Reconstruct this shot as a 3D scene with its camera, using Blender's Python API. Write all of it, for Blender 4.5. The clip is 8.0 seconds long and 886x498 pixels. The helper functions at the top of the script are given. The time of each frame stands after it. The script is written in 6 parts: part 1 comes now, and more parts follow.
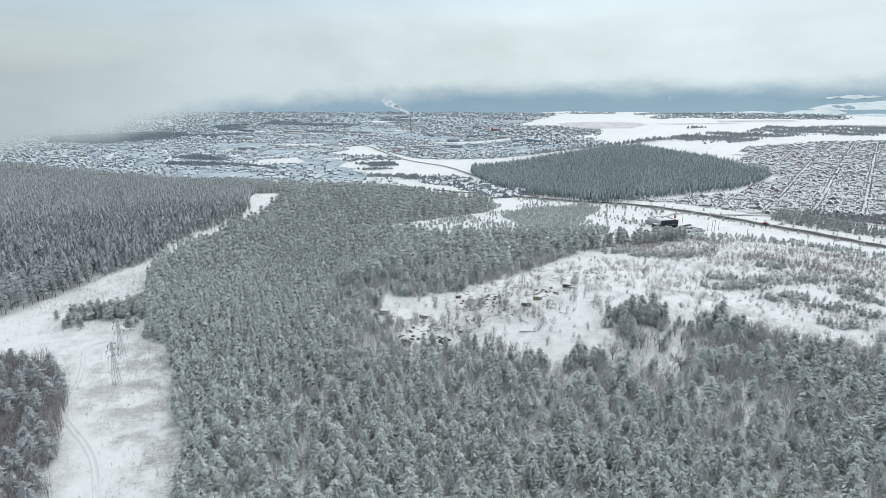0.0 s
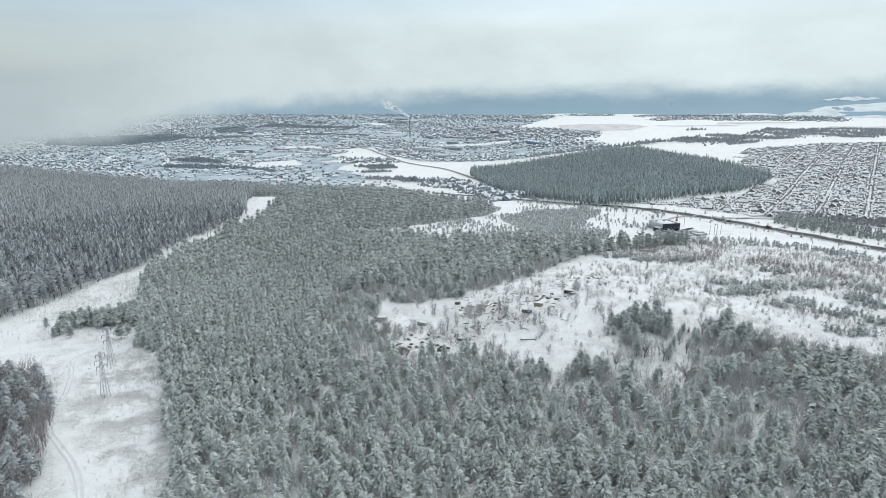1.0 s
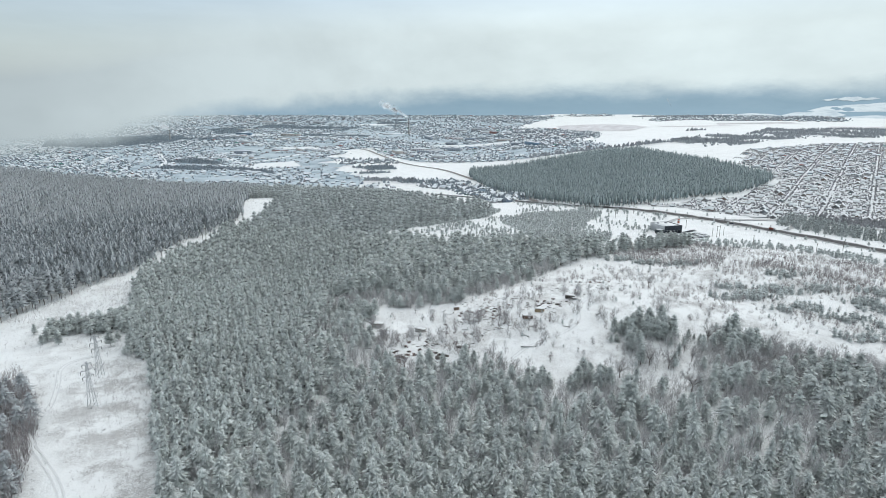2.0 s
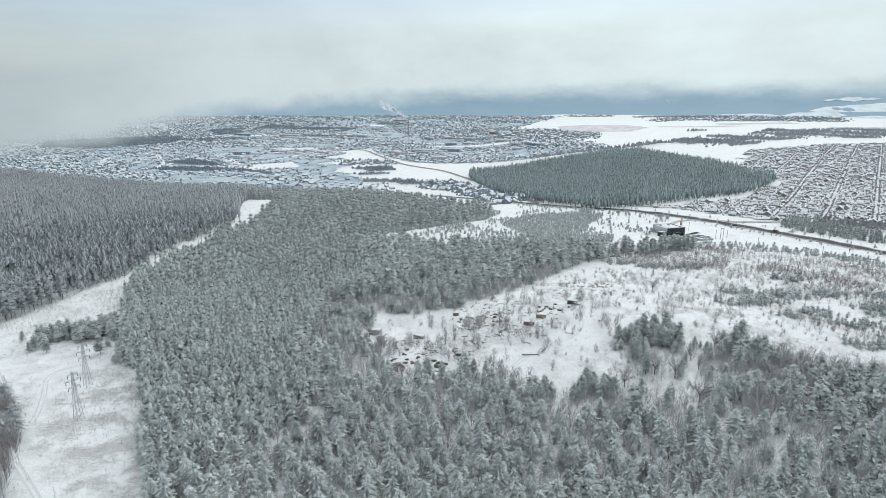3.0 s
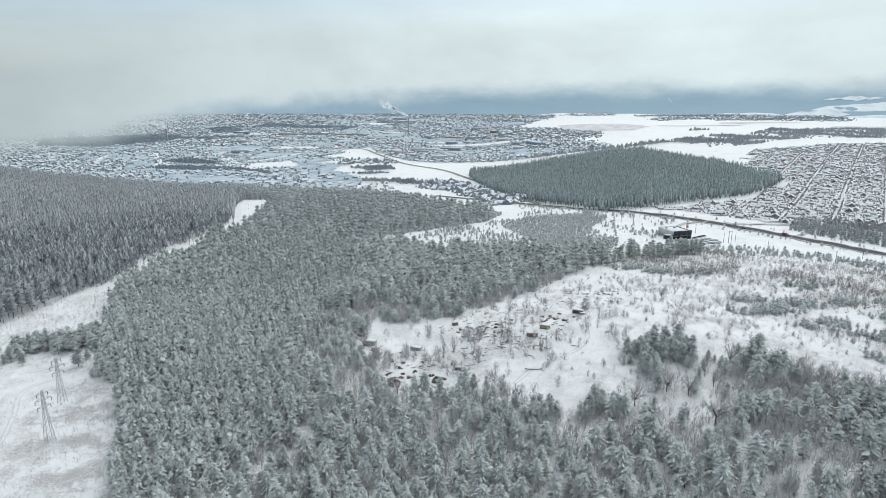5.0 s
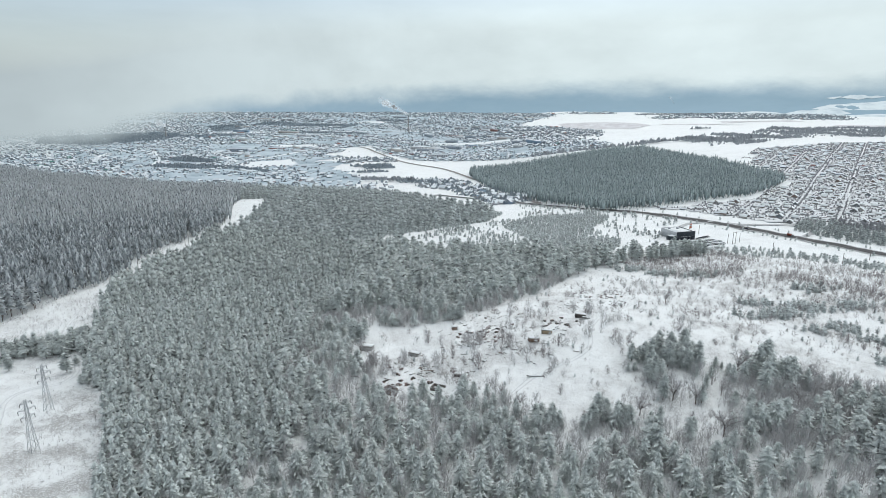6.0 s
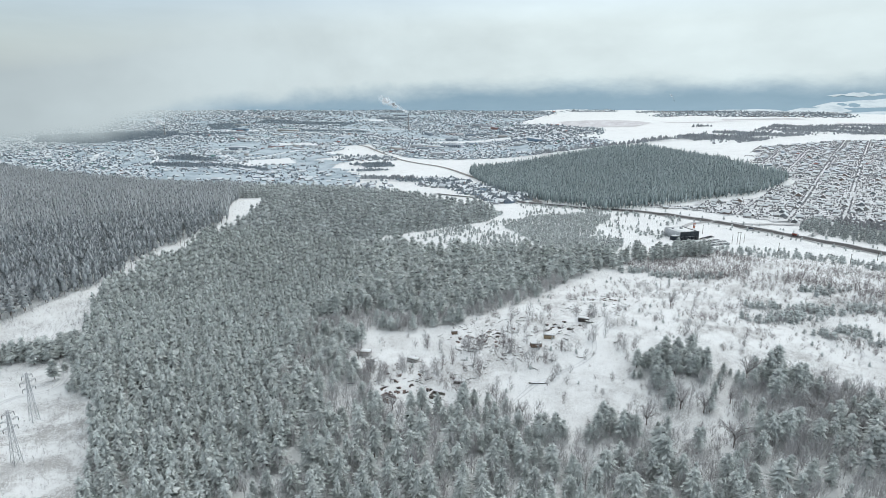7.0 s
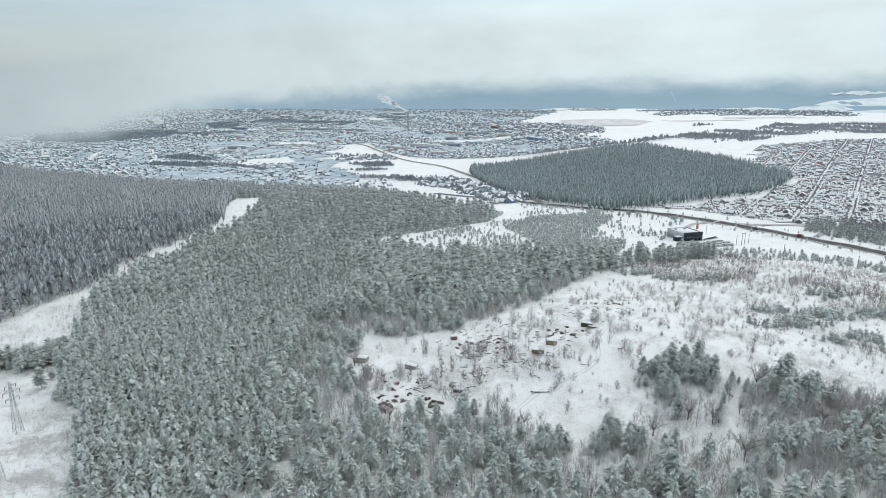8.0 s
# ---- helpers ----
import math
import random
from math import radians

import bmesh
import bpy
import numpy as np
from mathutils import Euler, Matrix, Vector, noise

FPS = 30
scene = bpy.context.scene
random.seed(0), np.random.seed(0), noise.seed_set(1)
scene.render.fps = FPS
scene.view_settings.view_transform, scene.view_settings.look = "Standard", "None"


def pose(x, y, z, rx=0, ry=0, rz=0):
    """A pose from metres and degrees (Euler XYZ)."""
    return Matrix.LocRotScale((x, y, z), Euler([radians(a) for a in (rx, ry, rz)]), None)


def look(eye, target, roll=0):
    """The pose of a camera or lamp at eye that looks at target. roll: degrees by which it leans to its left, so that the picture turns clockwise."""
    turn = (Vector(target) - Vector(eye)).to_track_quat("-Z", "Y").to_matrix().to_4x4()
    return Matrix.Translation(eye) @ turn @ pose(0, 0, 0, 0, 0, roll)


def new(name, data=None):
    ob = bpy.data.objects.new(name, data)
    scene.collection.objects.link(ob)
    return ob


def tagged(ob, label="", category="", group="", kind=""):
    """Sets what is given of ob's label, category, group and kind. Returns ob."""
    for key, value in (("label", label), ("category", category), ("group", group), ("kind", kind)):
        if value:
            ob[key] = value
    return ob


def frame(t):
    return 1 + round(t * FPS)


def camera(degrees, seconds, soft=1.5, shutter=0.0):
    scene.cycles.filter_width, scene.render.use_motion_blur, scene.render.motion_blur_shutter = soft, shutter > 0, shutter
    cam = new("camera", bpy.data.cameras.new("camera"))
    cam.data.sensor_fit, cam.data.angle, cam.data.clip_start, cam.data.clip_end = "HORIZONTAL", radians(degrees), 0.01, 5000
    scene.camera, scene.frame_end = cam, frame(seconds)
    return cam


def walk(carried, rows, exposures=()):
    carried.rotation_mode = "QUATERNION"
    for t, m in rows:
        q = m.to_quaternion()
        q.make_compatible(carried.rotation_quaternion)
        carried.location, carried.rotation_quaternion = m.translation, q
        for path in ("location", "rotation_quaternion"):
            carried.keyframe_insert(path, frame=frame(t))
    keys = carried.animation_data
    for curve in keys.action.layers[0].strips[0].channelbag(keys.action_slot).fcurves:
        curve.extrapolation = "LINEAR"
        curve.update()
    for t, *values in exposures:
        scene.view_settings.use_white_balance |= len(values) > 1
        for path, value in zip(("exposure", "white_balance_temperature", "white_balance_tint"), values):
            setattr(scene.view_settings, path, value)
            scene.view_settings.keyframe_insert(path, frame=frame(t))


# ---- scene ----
cam = camera(73.0, 8.0, soft=0.7)
PATH = [
    (0, (0, 0.000, 122), (-4.953, 96.657, 96.844), 0.33),
    (0.5, (0, 3.645, 122), (-4.920, 100.356, 97.043), 0.29),
    (1, (0, 7.480, 122), (-4.853, 104.231, 97.185), 0.26),
    (1.5, (0, 11.523, 122), (-4.782, 108.288, 97.231), 0.23),
    (3, (0, 24.192, 122), (-4.707, 120.989, 97.342), 0.17),
    (3.5, (0, 28.456, 122), (-4.745, 125.239, 97.294), 0.18),
    (4, (0, 32.636, 122), (-4.751, 129.407, 97.247), 0.21),
    (4.5, (0, 36.753, 122), (-4.750, 133.511, 97.196), 0.24),
    (6, (0, 49.130, 122), (-4.764, 145.795, 96.837), 0.34),
    (6.5, (0, 53.294, 122), (-4.788, 149.923, 96.704), 0.33),
    (7, (0, 57.532, 122), (-4.812, 154.110, 96.515), 0.29),
    (7.5, (0, 61.789, 122), (-4.809, 158.337, 96.400), 0.27),
    (8, (0, 66.000, 122), (-4.811, 162.523, 96.305), 0.25),
]
walk(cam, [(t, look(eye, target, roll)) for t, eye, target, roll in PATH])

# ---------------------------------------------------------------- light
world = bpy.data.worlds.new("overcast_sky")
scene.world = world
world.use_nodes = True
wn, wl = world.node_tree.nodes, world.node_tree.links
wn.clear()


def wnode(kind, **values):
    n = wn.new(kind)
    for key, value in values.items():
        n.inputs[key].default_value = value
    return n


w_out = wn.new("ShaderNodeOutputWorld")
w_bg = wnode("ShaderNodeBackground", Strength=1.0)
w_sky = wn.new("ShaderNodeTexSky")
w_sky.sky_type, w_sky.sun_disc = "NISHITA", False
w_sky.sun_elevation, w_sky.sun_rotation = radians(55), radians(20)
w_dim = wn.new("ShaderNodeBackground")
w_dim.inputs["Strength"].default_value = 0.05  # thin share of open sky above the cloud
w_co = wn.new("ShaderNodeTexCoord")
w_sep = wn.new("ShaderNodeSeparateXYZ")
w_ramp = wn.new("ShaderNodeValToRGB")
# cloud cover: bright low band, greyer above it, brighter again towards the zenith
stops = [(0.0, (0.575, 0.68, 0.71)), (0.03, (0.70, 0.81, 0.83)), (0.075, (0.615, 0.715, 0.75)), (0.15, (0.485, 0.57, 0.62)),
         (0.32, (0.62, 0.68, 0.71)), (1.0, (1.15, 1.17, 1.13))]
el = w_ramp.color_ramp.elements
while len(el) < len(stops):
    el.new(0.5)
for e, (p, c) in zip(el, stops):
    e.position, e.color = p, (*c, 1)
w_map = wn.new("ShaderNodeMapping")
w_map.inputs["Scale"].default_value = (1.6, 1.6, 9.0)
w_noise = wnode("ShaderNodeTexNoise", Scale=1.6, Detail=6.0, Roughness=0.55)
w_range = wn.new("ShaderNodeMapRange")
for key, value in (("From Min", 0.25), ("From Max", 0.75), ("To Min", 0.78), ("To Max", 1.18)):
    w_range.inputs[key].default_value = value
w_side = wn.new("ShaderNodeMapRange")
for key, value in (("From Min", -0.62), ("From Max", 0.2), ("To Min", 0.52), ("To Max", 1.0)):
    w_side.inputs[key].default_value = value
w_mul = wn.new("ShaderNodeMath")
w_mul.operation = "MULTIPLY"
w_mix = wn.new("ShaderNodeVectorMath")
w_mix.operation = "SCALE"
w_add = wn.new("ShaderNodeAddShader")
wl.new(w_co.outputs["Generated"], w_sep.inputs[0])
wl.new(w_sep.outputs["Z"], w_ramp.inputs[0])
wl.new(w_co.outputs["Generated"], w_map.inputs[0])
wl.new(w_map.outputs[0], w_noise.inputs["Vector"])
wl.new(w_noise.outputs["Fac"], w_range.inputs["Value"])
wl.new(w_sep.outputs["X"], w_side.inputs["Value"])
wl.new(w_range.outputs[0], w_mul.inputs[0])
wl.new(w_side.outputs[0], w_mul.inputs[1])
wl.new(w_ramp.outputs[0], w_mix.inputs[0])
wl.new(w_mul.outputs[0], w_mix.inputs["Scale"])
wl.new(w_mix.outputs[0], w_bg.inputs["Color"])
wl.new(w_sky.outputs[0], w_dim.inputs["Color"])
wl.new(w_bg.outputs[0], w_add.inputs[0])
wl.new(w_dim.outputs[0], w_add.inputs[1])
wl.new(w_add.outputs[0], w_out.inputs["Surface"])

sun = new("sun", bpy.data.lights.new("sun", "SUN"))
sun.data.energy, sun.data.angle, sun.data.color = 0.7, radians(35), (1.0, 0.97, 0.93)
sun.matrix_world = look((300, 700, 500), (0, 0, 0))
scene.view_settings.exposure = 0.0


# ---------------------------------------------------------------- materials
def base_material(name, rough=0.8, metal=0.0):
    m = bpy.data.materials.new(name)
    m.use_nodes = True
    b = m.node_tree.nodes["Principled BSDF"]
    b.inputs["Roughness"].default_value, b.inputs["Metallic"].default_value = rough, metal
    b.inputs["Specular IOR Level"].default_value = 0.25
    return m, m.node_tree.nodes, m.node_tree.links, b


def noise_node(nodes, links, scale, detail=4.0, rough=0.6, stretch=None):
    co = nodes.new("ShaderNodeNewGeometry")
    n = nodes.new("ShaderNodeTexNoise")
    n.inputs["Scale"].default_value, n.inputs["Detail"].default_value, n.inputs["Roughness"].default_value = scale, detail, rough
    if stretch:
        mp = nodes.new("ShaderNodeMapping")
        mp.inputs["Scale"].default_value = stretch
        links.new(co.outputs["Position"], mp.inputs[0])
        links.new(mp.outputs[0], n.inputs["Vector"])
    else:
        links.new(co.outputs["Position"], n.inputs["Vector"])
    return n.outputs["Fac"]


def ranged(nodes, links, value, a, b, c=0.0, d=1.0):
    r = nodes.new("ShaderNodeMapRange")
    for key, v in (("From Min", a), ("From Max", b), ("To Min", c), ("To Max", d)):
        r.inputs[key].default_value = v
    links.new(value, r.inputs["Value"])
    return r.outputs[0]


def maths(nodes, links, op, a, b):
    n = nodes.new("ShaderNodeMath")
    n.operation = op
    for i, v in enumerate((a, b)):
        if isinstance(v, (int, float)):
            n.inputs[i].default_value = v
        else:
            links.new(v, n.inputs[i])
    return n.outputs[0]


def blend(nodes, links, fac, a, b):
    n = nodes.new("ShaderNodeMix")
    n.data_type = "RGBA"
    for i, v in ((6, a), (7, b)):
        if isinstance(v, tuple):
            n.inputs[i].default_value = (*v, 1)
        else:
            links.new(v, n.inputs[i])
    if isinstance(fac, (int, float)):
        n.inputs[0].default_value = fac
    else:
        links.new(fac, n.inputs[0])
    return n.outputs[2]


def bumped(nodes, links, b, value, strength, distance):
    n = nodes.new("ShaderNodeBump")
    n.inputs["Strength"].default_value, n.inputs["Distance"].default_value = strength, distance
    links.new(value, n.inputs["Height"])
    links.new(n.outputs[0], b.inputs["Normal"])


SNOW = (0.82, 0.85, 0.85)


def snow_ground_material():
    """Fresh snow with dry stubble showing through in ragged patches."""
    m, n, l, b = base_material("snow_ground", 0.75)
    wide = ranged(n, l, noise_node(n, l, 0.016, 5, 0.6), 0.42, 0.62, 0.3, 1.0)
    patch = ranged(n, l, noise_node(n, l, 0.07, 5, 0.65), 0.42, 0.64)
    fine = ranged(n, l, noise_node(n, l, 2.1, 5, 0.75), 0.42, 0.70)
    plan = n.new("ShaderNodeAttribute")
    plan.attribute_name = "stubble"
    fac = maths(n, l, "MULTIPLY", maths(n, l, "MULTIPLY", wide, patch), fine)
    fac = maths(n, l, "MULTIPLY", maths(n, l, "MULTIPLY", fac, 3.3), plan.outputs["Fac"])
    fac = maths(n, l, "MINIMUM", fac, 0.85)
    tone = blend(n, l, noise_node(n, l, 0.03, 3), (0.84, 0.87, 0.868), (0.90, 0.925, 0.92))
    col = blend(n, l, fac, tone, (0.34, 0.335, 0.325))
    l.new(col, b.inputs["Base Color"])
    bumped(n, l, b, noise_node(n, l, 0.3, 7, 0.75), 0.7, 1.2)
    return m


def plain_snow_material(name, colour=SNOW, dark=(0.5, 0.5, 0.5), scale=0.4, amount=0.35):
    m, n, l, b = base_material(name, 0.8)
    fac = ranged(n, l, noise_node(n, l, scale, 5, 0.65), 0.45, 0.75, 0.0, amount)
    l.new(blend(n, l, fac, colour, dark), b.inputs["Base Color"])
    bumped(n, l, b, noise_node(n, l, scale * 3, 4), 0.3, 0.2)
    return m


def needle_material(name, green, frost, low, high, most, bare=0.30, even=0.5):
    """Needles with snow lying on what faces up, unevenly from branch to branch."""
    m, n, l, b = base_material(name, 0.85)
    geo = n.new("ShaderNodeNewGeometry")
    sep = n.new("ShaderNodeSeparateXYZ")
    l.new(geo.outputs["Normal"], sep.inputs[0])
    up = ranged(n, l, sep.outputs["Z"], low, high)
    load = ranged(n, l, geo.outputs["Random Per Island"], 0.0, 1.0, even, 1.05)
    patch = ranged(n, l, noise_node(n, l, 4.4, 3, 0.7), 0.40, 0.56, bare, 1.05)
    region = ranged(n, l, noise_node(n, l, 0.02, 3, 0.5), 0.3, 0.7, 0.8, 1.1)
    fac = maths(n, l, "MULTIPLY", maths(n, l, "MULTIPLY", up, load), maths(n, l, "MULTIPLY", patch, region))
    fac = maths(n, l, "MULTIPLY", fac, maths(n, l, "MULTIPLY", ranged(n, l, noise_node(n, l, 0.24, 2, 0.5), 0.36, 0.64, 0.62, 1.25), most))
    fac = maths(n, l, "MINIMUM", fac, 1.0)
    dark = blend(n, l, noise_node(n, l, 0.9, 3), green, tuple(1.7 * c + 0.01 for c in green))
    l.new(blend(n, l, fac, dark, frost), b.inputs["Base Color"])
    return m


def twig_material(name, a, b_col, frost=0.35):
    m, n, l, b = base_material(name, 0.9)
    geo = n.new("ShaderNodeNewGeometry")
    c = blend(n, l, geo.outputs["Random Per Island"], a, b_col)
    fac = ranged(n, l, noise_node(n, l, 0.6, 4), 0.4, 0.65, 0.0, frost)
    l.new(blend(n, l, fac, c, (0.66, 0.68, 0.70)), b.inputs["Base Color"])
    return m


def worn_material(name, colour, other, scale=1.5, rough=0.8, metal=0.0, stretch=None):
    m, n, l, b = base_material(name, rough, metal)
    coarse = ranged(n, l, noise_node(n, l, scale, 5, 0.65, stretch), 0.35, 0.68)
    fine = ranged(n, l, noise_node(n, l, scale * 9, 3, 0.6, stretch), 0.3, 0.7, 0.8, 1.15)
    mixed = blend(n, l, coarse, colour, other)
    scale_n = n.new("ShaderNodeVectorMath")
    scale_n.operation = "SCALE"
    l.new(mixed, scale_n.inputs[0])
    l.new(fine, scale_n.inputs["Scale"])
    l.new(scale_n.outputs[0], b.inputs["Base Color"])
    bumped(n, l, b, noise_node(n, l, scale * 4, 4, 0.6, stretch), 0.35, 0.04)
    return m


def varied_material(name, colours, rough=0.8):
    """One of several colours for each piece."""
    m, n, l, b = base_material(name, rough)
    geo = n.new("ShaderNodeNewGeometry")
    ramp = n.new("ShaderNodeValToRGB")
    ramp.color_ramp.interpolation = "CONSTANT"
    e = ramp.color_ramp.elements
    while len(e) < len(colours):
        e.new(0.5)
    at = 0.0
    for item, (share, c) in zip(e, colours):
        item.position, item.color = at, (*c, 1)
        at += share
    l.new(geo.outputs["Random Per Island"], ramp.inputs[0])
    grime = ranged(n, l, noise_node(n, l, 0.5, 4), 0.3, 0.7, 0.8, 1.1)
    s = n.new("ShaderNodeVectorMath")
    s.operation = "SCALE"
    l.new(ramp.outputs[0], s.inputs[0])
    l.new(grime, s.inputs["Scale"])
    l.new(s.outputs[0], b.inputs["Base Color"])
    return m


M_GROUND = snow_ground_material()
M_ROOFSNOW = plain_snow_material("roof_snow", (0.82, 0.85, 0.855), (0.58, 0.6, 0.61), 0.25, 0.3)
M_TRACK = plain_snow_material("packed_snow", (0.74, 0.765, 0.77), (0.55, 0.55, 0.54), 0.6, 0.5)
M_ASPHALT = worn_material("wet_asphalt", (0.04, 0.041, 0.043), (0.07, 0.071, 0.073), 0.15, 0.75)
M_SLUSH = plain_snow_material("slush", (0.50, 0.51, 0.515), (0.25, 0.25, 0.25), 0.7, 0.7)
M_SPRUCE = needle_material("snowy_needles", (0.13, 0.15, 0.146), (0.81, 0.868, 0.848), -0.5, 0.7, 1.2, 0.45, 0.5)
M_PINE = needle_material("frosted_needles", (0.125, 0.146, 0.145), (0.76, 0.815, 0.81), -0.5, 0.9, 1.05, 0.6, 0.6)
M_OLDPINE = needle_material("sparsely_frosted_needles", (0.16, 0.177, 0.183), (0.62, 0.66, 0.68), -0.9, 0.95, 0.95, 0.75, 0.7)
M_DARKPINE = needle_material("dark_needles", (0.14, 0.178, 0.181), (0.58, 0.67, 0.68), -0.9, 1.05, 0.93, 0.7, 0.6)
M_TWIG = twig_material("frosted_twigs", (0.36, 0.348, 0.346), (0.55, 0.54, 0.54), 0.5)
M_REDTWIG = twig_material("reddish_twigs", (0.20, 0.175, 0.172), (0.36, 0.325, 0.32), 0.38)
M_BARK = worn_material("pine_bark", (0.10, 0.075, 0.06), (0.19, 0.15, 0.125), 1.2, 0.9, 0, (1, 1, 0.3))
NEEDLES = [M_SPRUCE, M_BARK]
M_GREYWOOD = worn_material("grey_wood", (0.13, 0.115, 0.10), (0.27, 0.25, 0.23), 0.9, 0.85, 0, (1, 1, 0.25))
M_DARKWOOD = worn_material("charred_wood", (0.035, 0.032, 0.03), (0.09, 0.08, 0.072), 0.9, 0.85)
M_RUST = worn_material("rusty_sheet", (0.17, 0.105, 0.075), (0.26, 0.19, 0.145), 0.9, 0.75)
M_TAN = worn_material("weathered_plywood", (0.33, 0.25, 0.15), (0.42, 0.34, 0.23), 0.8, 0.8)
M_BRICK = worn_material("old_brick", (0.20, 0.135, 0.115), (0.30, 0.24, 0.22), 1.1, 0.9)
M_CONCRETE = worn_material("old_concrete", (0.33, 0.33, 0.32), (0.48, 0.48, 0.47), 0.6, 0.9)
M_STEEL = worn_material("galvanised_steel", (0.42, 0.44, 0.46), (0.54, 0.56, 0.58), 1.0, 0.55, 0.3)
M_CLAD = worn_material("dark_blue_cladding", (0.026, 0.034, 0.043), (0.04, 0.05, 0.06), 0.3, 0.45)
M_LIGHTCLAD = worn_material("light_grey_cladding", (0.45, 0.47, 0.49), (0.55, 0.57, 0.58), 0.3, 0.5)
# walls and roofs paled and blued in their base colours, standing in for haze
M_HOUSEWALL = varied_material("hazed_house_walls", [(0.3, (0.32, 0.33, 0.345)), (0.22, (0.40, 0.42, 0.435)), (0.16, (0.48, 0.49, 0.5)),
                                              (0.14, (0.20, 0.215, 0.235)), (0.08, (0.22, 0.28, 0.29)), (0.04, (0.31, 0.21, 0.19)), (0.06, (0.22, 0.28, 0.35))])
M_TOWNROOF = varied_material("hazed_town_roofs", [(0.76, (0.73, 0.78, 0.805)), (0.18, (0.56, 0.61, 0.65)), (0.03, (0.40, 0.42, 0.44)), (0.008, (0.30, 0.13, 0.11)),
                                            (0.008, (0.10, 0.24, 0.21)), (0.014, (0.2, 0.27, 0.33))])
# far twigs: distance haze put into the colour as a pale blue tint
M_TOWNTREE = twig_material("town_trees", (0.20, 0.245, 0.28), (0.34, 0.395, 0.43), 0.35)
M_BELT = twig_material("belt_twigs", (0.27, 0.29, 0.31), (0.42, 0.45, 0.475), 0.4)
M_GARDEN = twig_material("garden_twigs", (0.26, 0.26, 0.268), (0.43, 0.435, 0.445), 0.35)
M_TRODDEN = plain_snow_material("trodden_snow", (0.72, 0.745, 0.755), (0.25, 0.25, 0.255), 0.11, 0.95)
# trodden snow with bluish distance haze mixed into both colours
M_TOWNSNOW = plain_snow_material("hazed_town_snow", (0.50, 0.58, 0.625), (0.20, 0.28, 0.335), 0.017, 1.0)
M_GLASS = worn_material("dark_window", (0.02, 0.024, 0.03), (0.03, 0.036, 0.045), 0.4, 0.15)
M_FIELD = worn_material("brown_scrub_field", (0.55, 0.53, 0.545), (0.80, 0.815, 0.825), 0.03, 0.9)
M_DIRTROAD = worn_material("slushy_gravel", (0.22, 0.205, 0.195), (0.36, 0.345, 0.335), 0.3, 0.8)
# wooded hills with the haze painted in: forest turned blue-grey
M_HILL = plain_snow_material("hazy_forest", (0.27, 0.395, 0.48), (0.33, 0.455, 0.535), 0.0012, 0.8)
M_RUBBER = worn_material("tyre_rubber", (0.02, 0.02, 0.02), (0.03, 0.03, 0.03), 3, 0.8)


# ---------------------------------------------------------------- terrain
def ease(a, b, v):
    u = np.clip((np.asarray(v, float) - a) / (b - a), 0, 1)
    return u * u * (3 - 2 * u)


def height(x, y):
    """The lie of the land: a low mound with the clearing, a valley with the town, fields that rise again."""
    x, y = np.asarray(x, float), np.asarray(y, float)
    z = 15 * np.exp(-((x - 75) / 95) ** 2 - ((y - 325) / 75) ** 2) + 12 * np.exp(-((x - 230) / 90) ** 2 - ((y - 430) / 90) ** 2)
    z = z - 44 * ease(600, 1150, y) * ease(330, -40, x) * (1 - ease(1900, 3600, y))
    z = z + 14 * ease(700, 1300, y) * ease(250, 600, x)
    z = z + 2.0 * np.sin(x / 61 + 1) * np.cos(y / 83) * ease(80, 300, np.hypot(x, y)) - 1
    near = 1 - ease(420, 640, np.hypot(x - 20, y - 300))
    z = z + near * (0.45 * np.sin(x / 5.3 + 2 * np.sin(y / 9)) * np.cos(y / 4.7 + np.sin(x / 7)))
    return z


def hz(x, y):
    return float(height(x, y))


def inside(poly, x, y):
    """Whether points lie in a polygon (arrays)."""
    x, y = np.asarray(x, float), np.asarray(y, float)
    odd = np.zeros(x.shape, bool)
    for (x0, y0), (x1, y1) in zip(poly, poly[1:] + poly[:1]):
        if y0 != y1:
            odd ^= ((y0 > y) != (y1 > y)) & (x < (x1 - x0) * (y - y0) / (y1 - y0) + x0)
    return odd


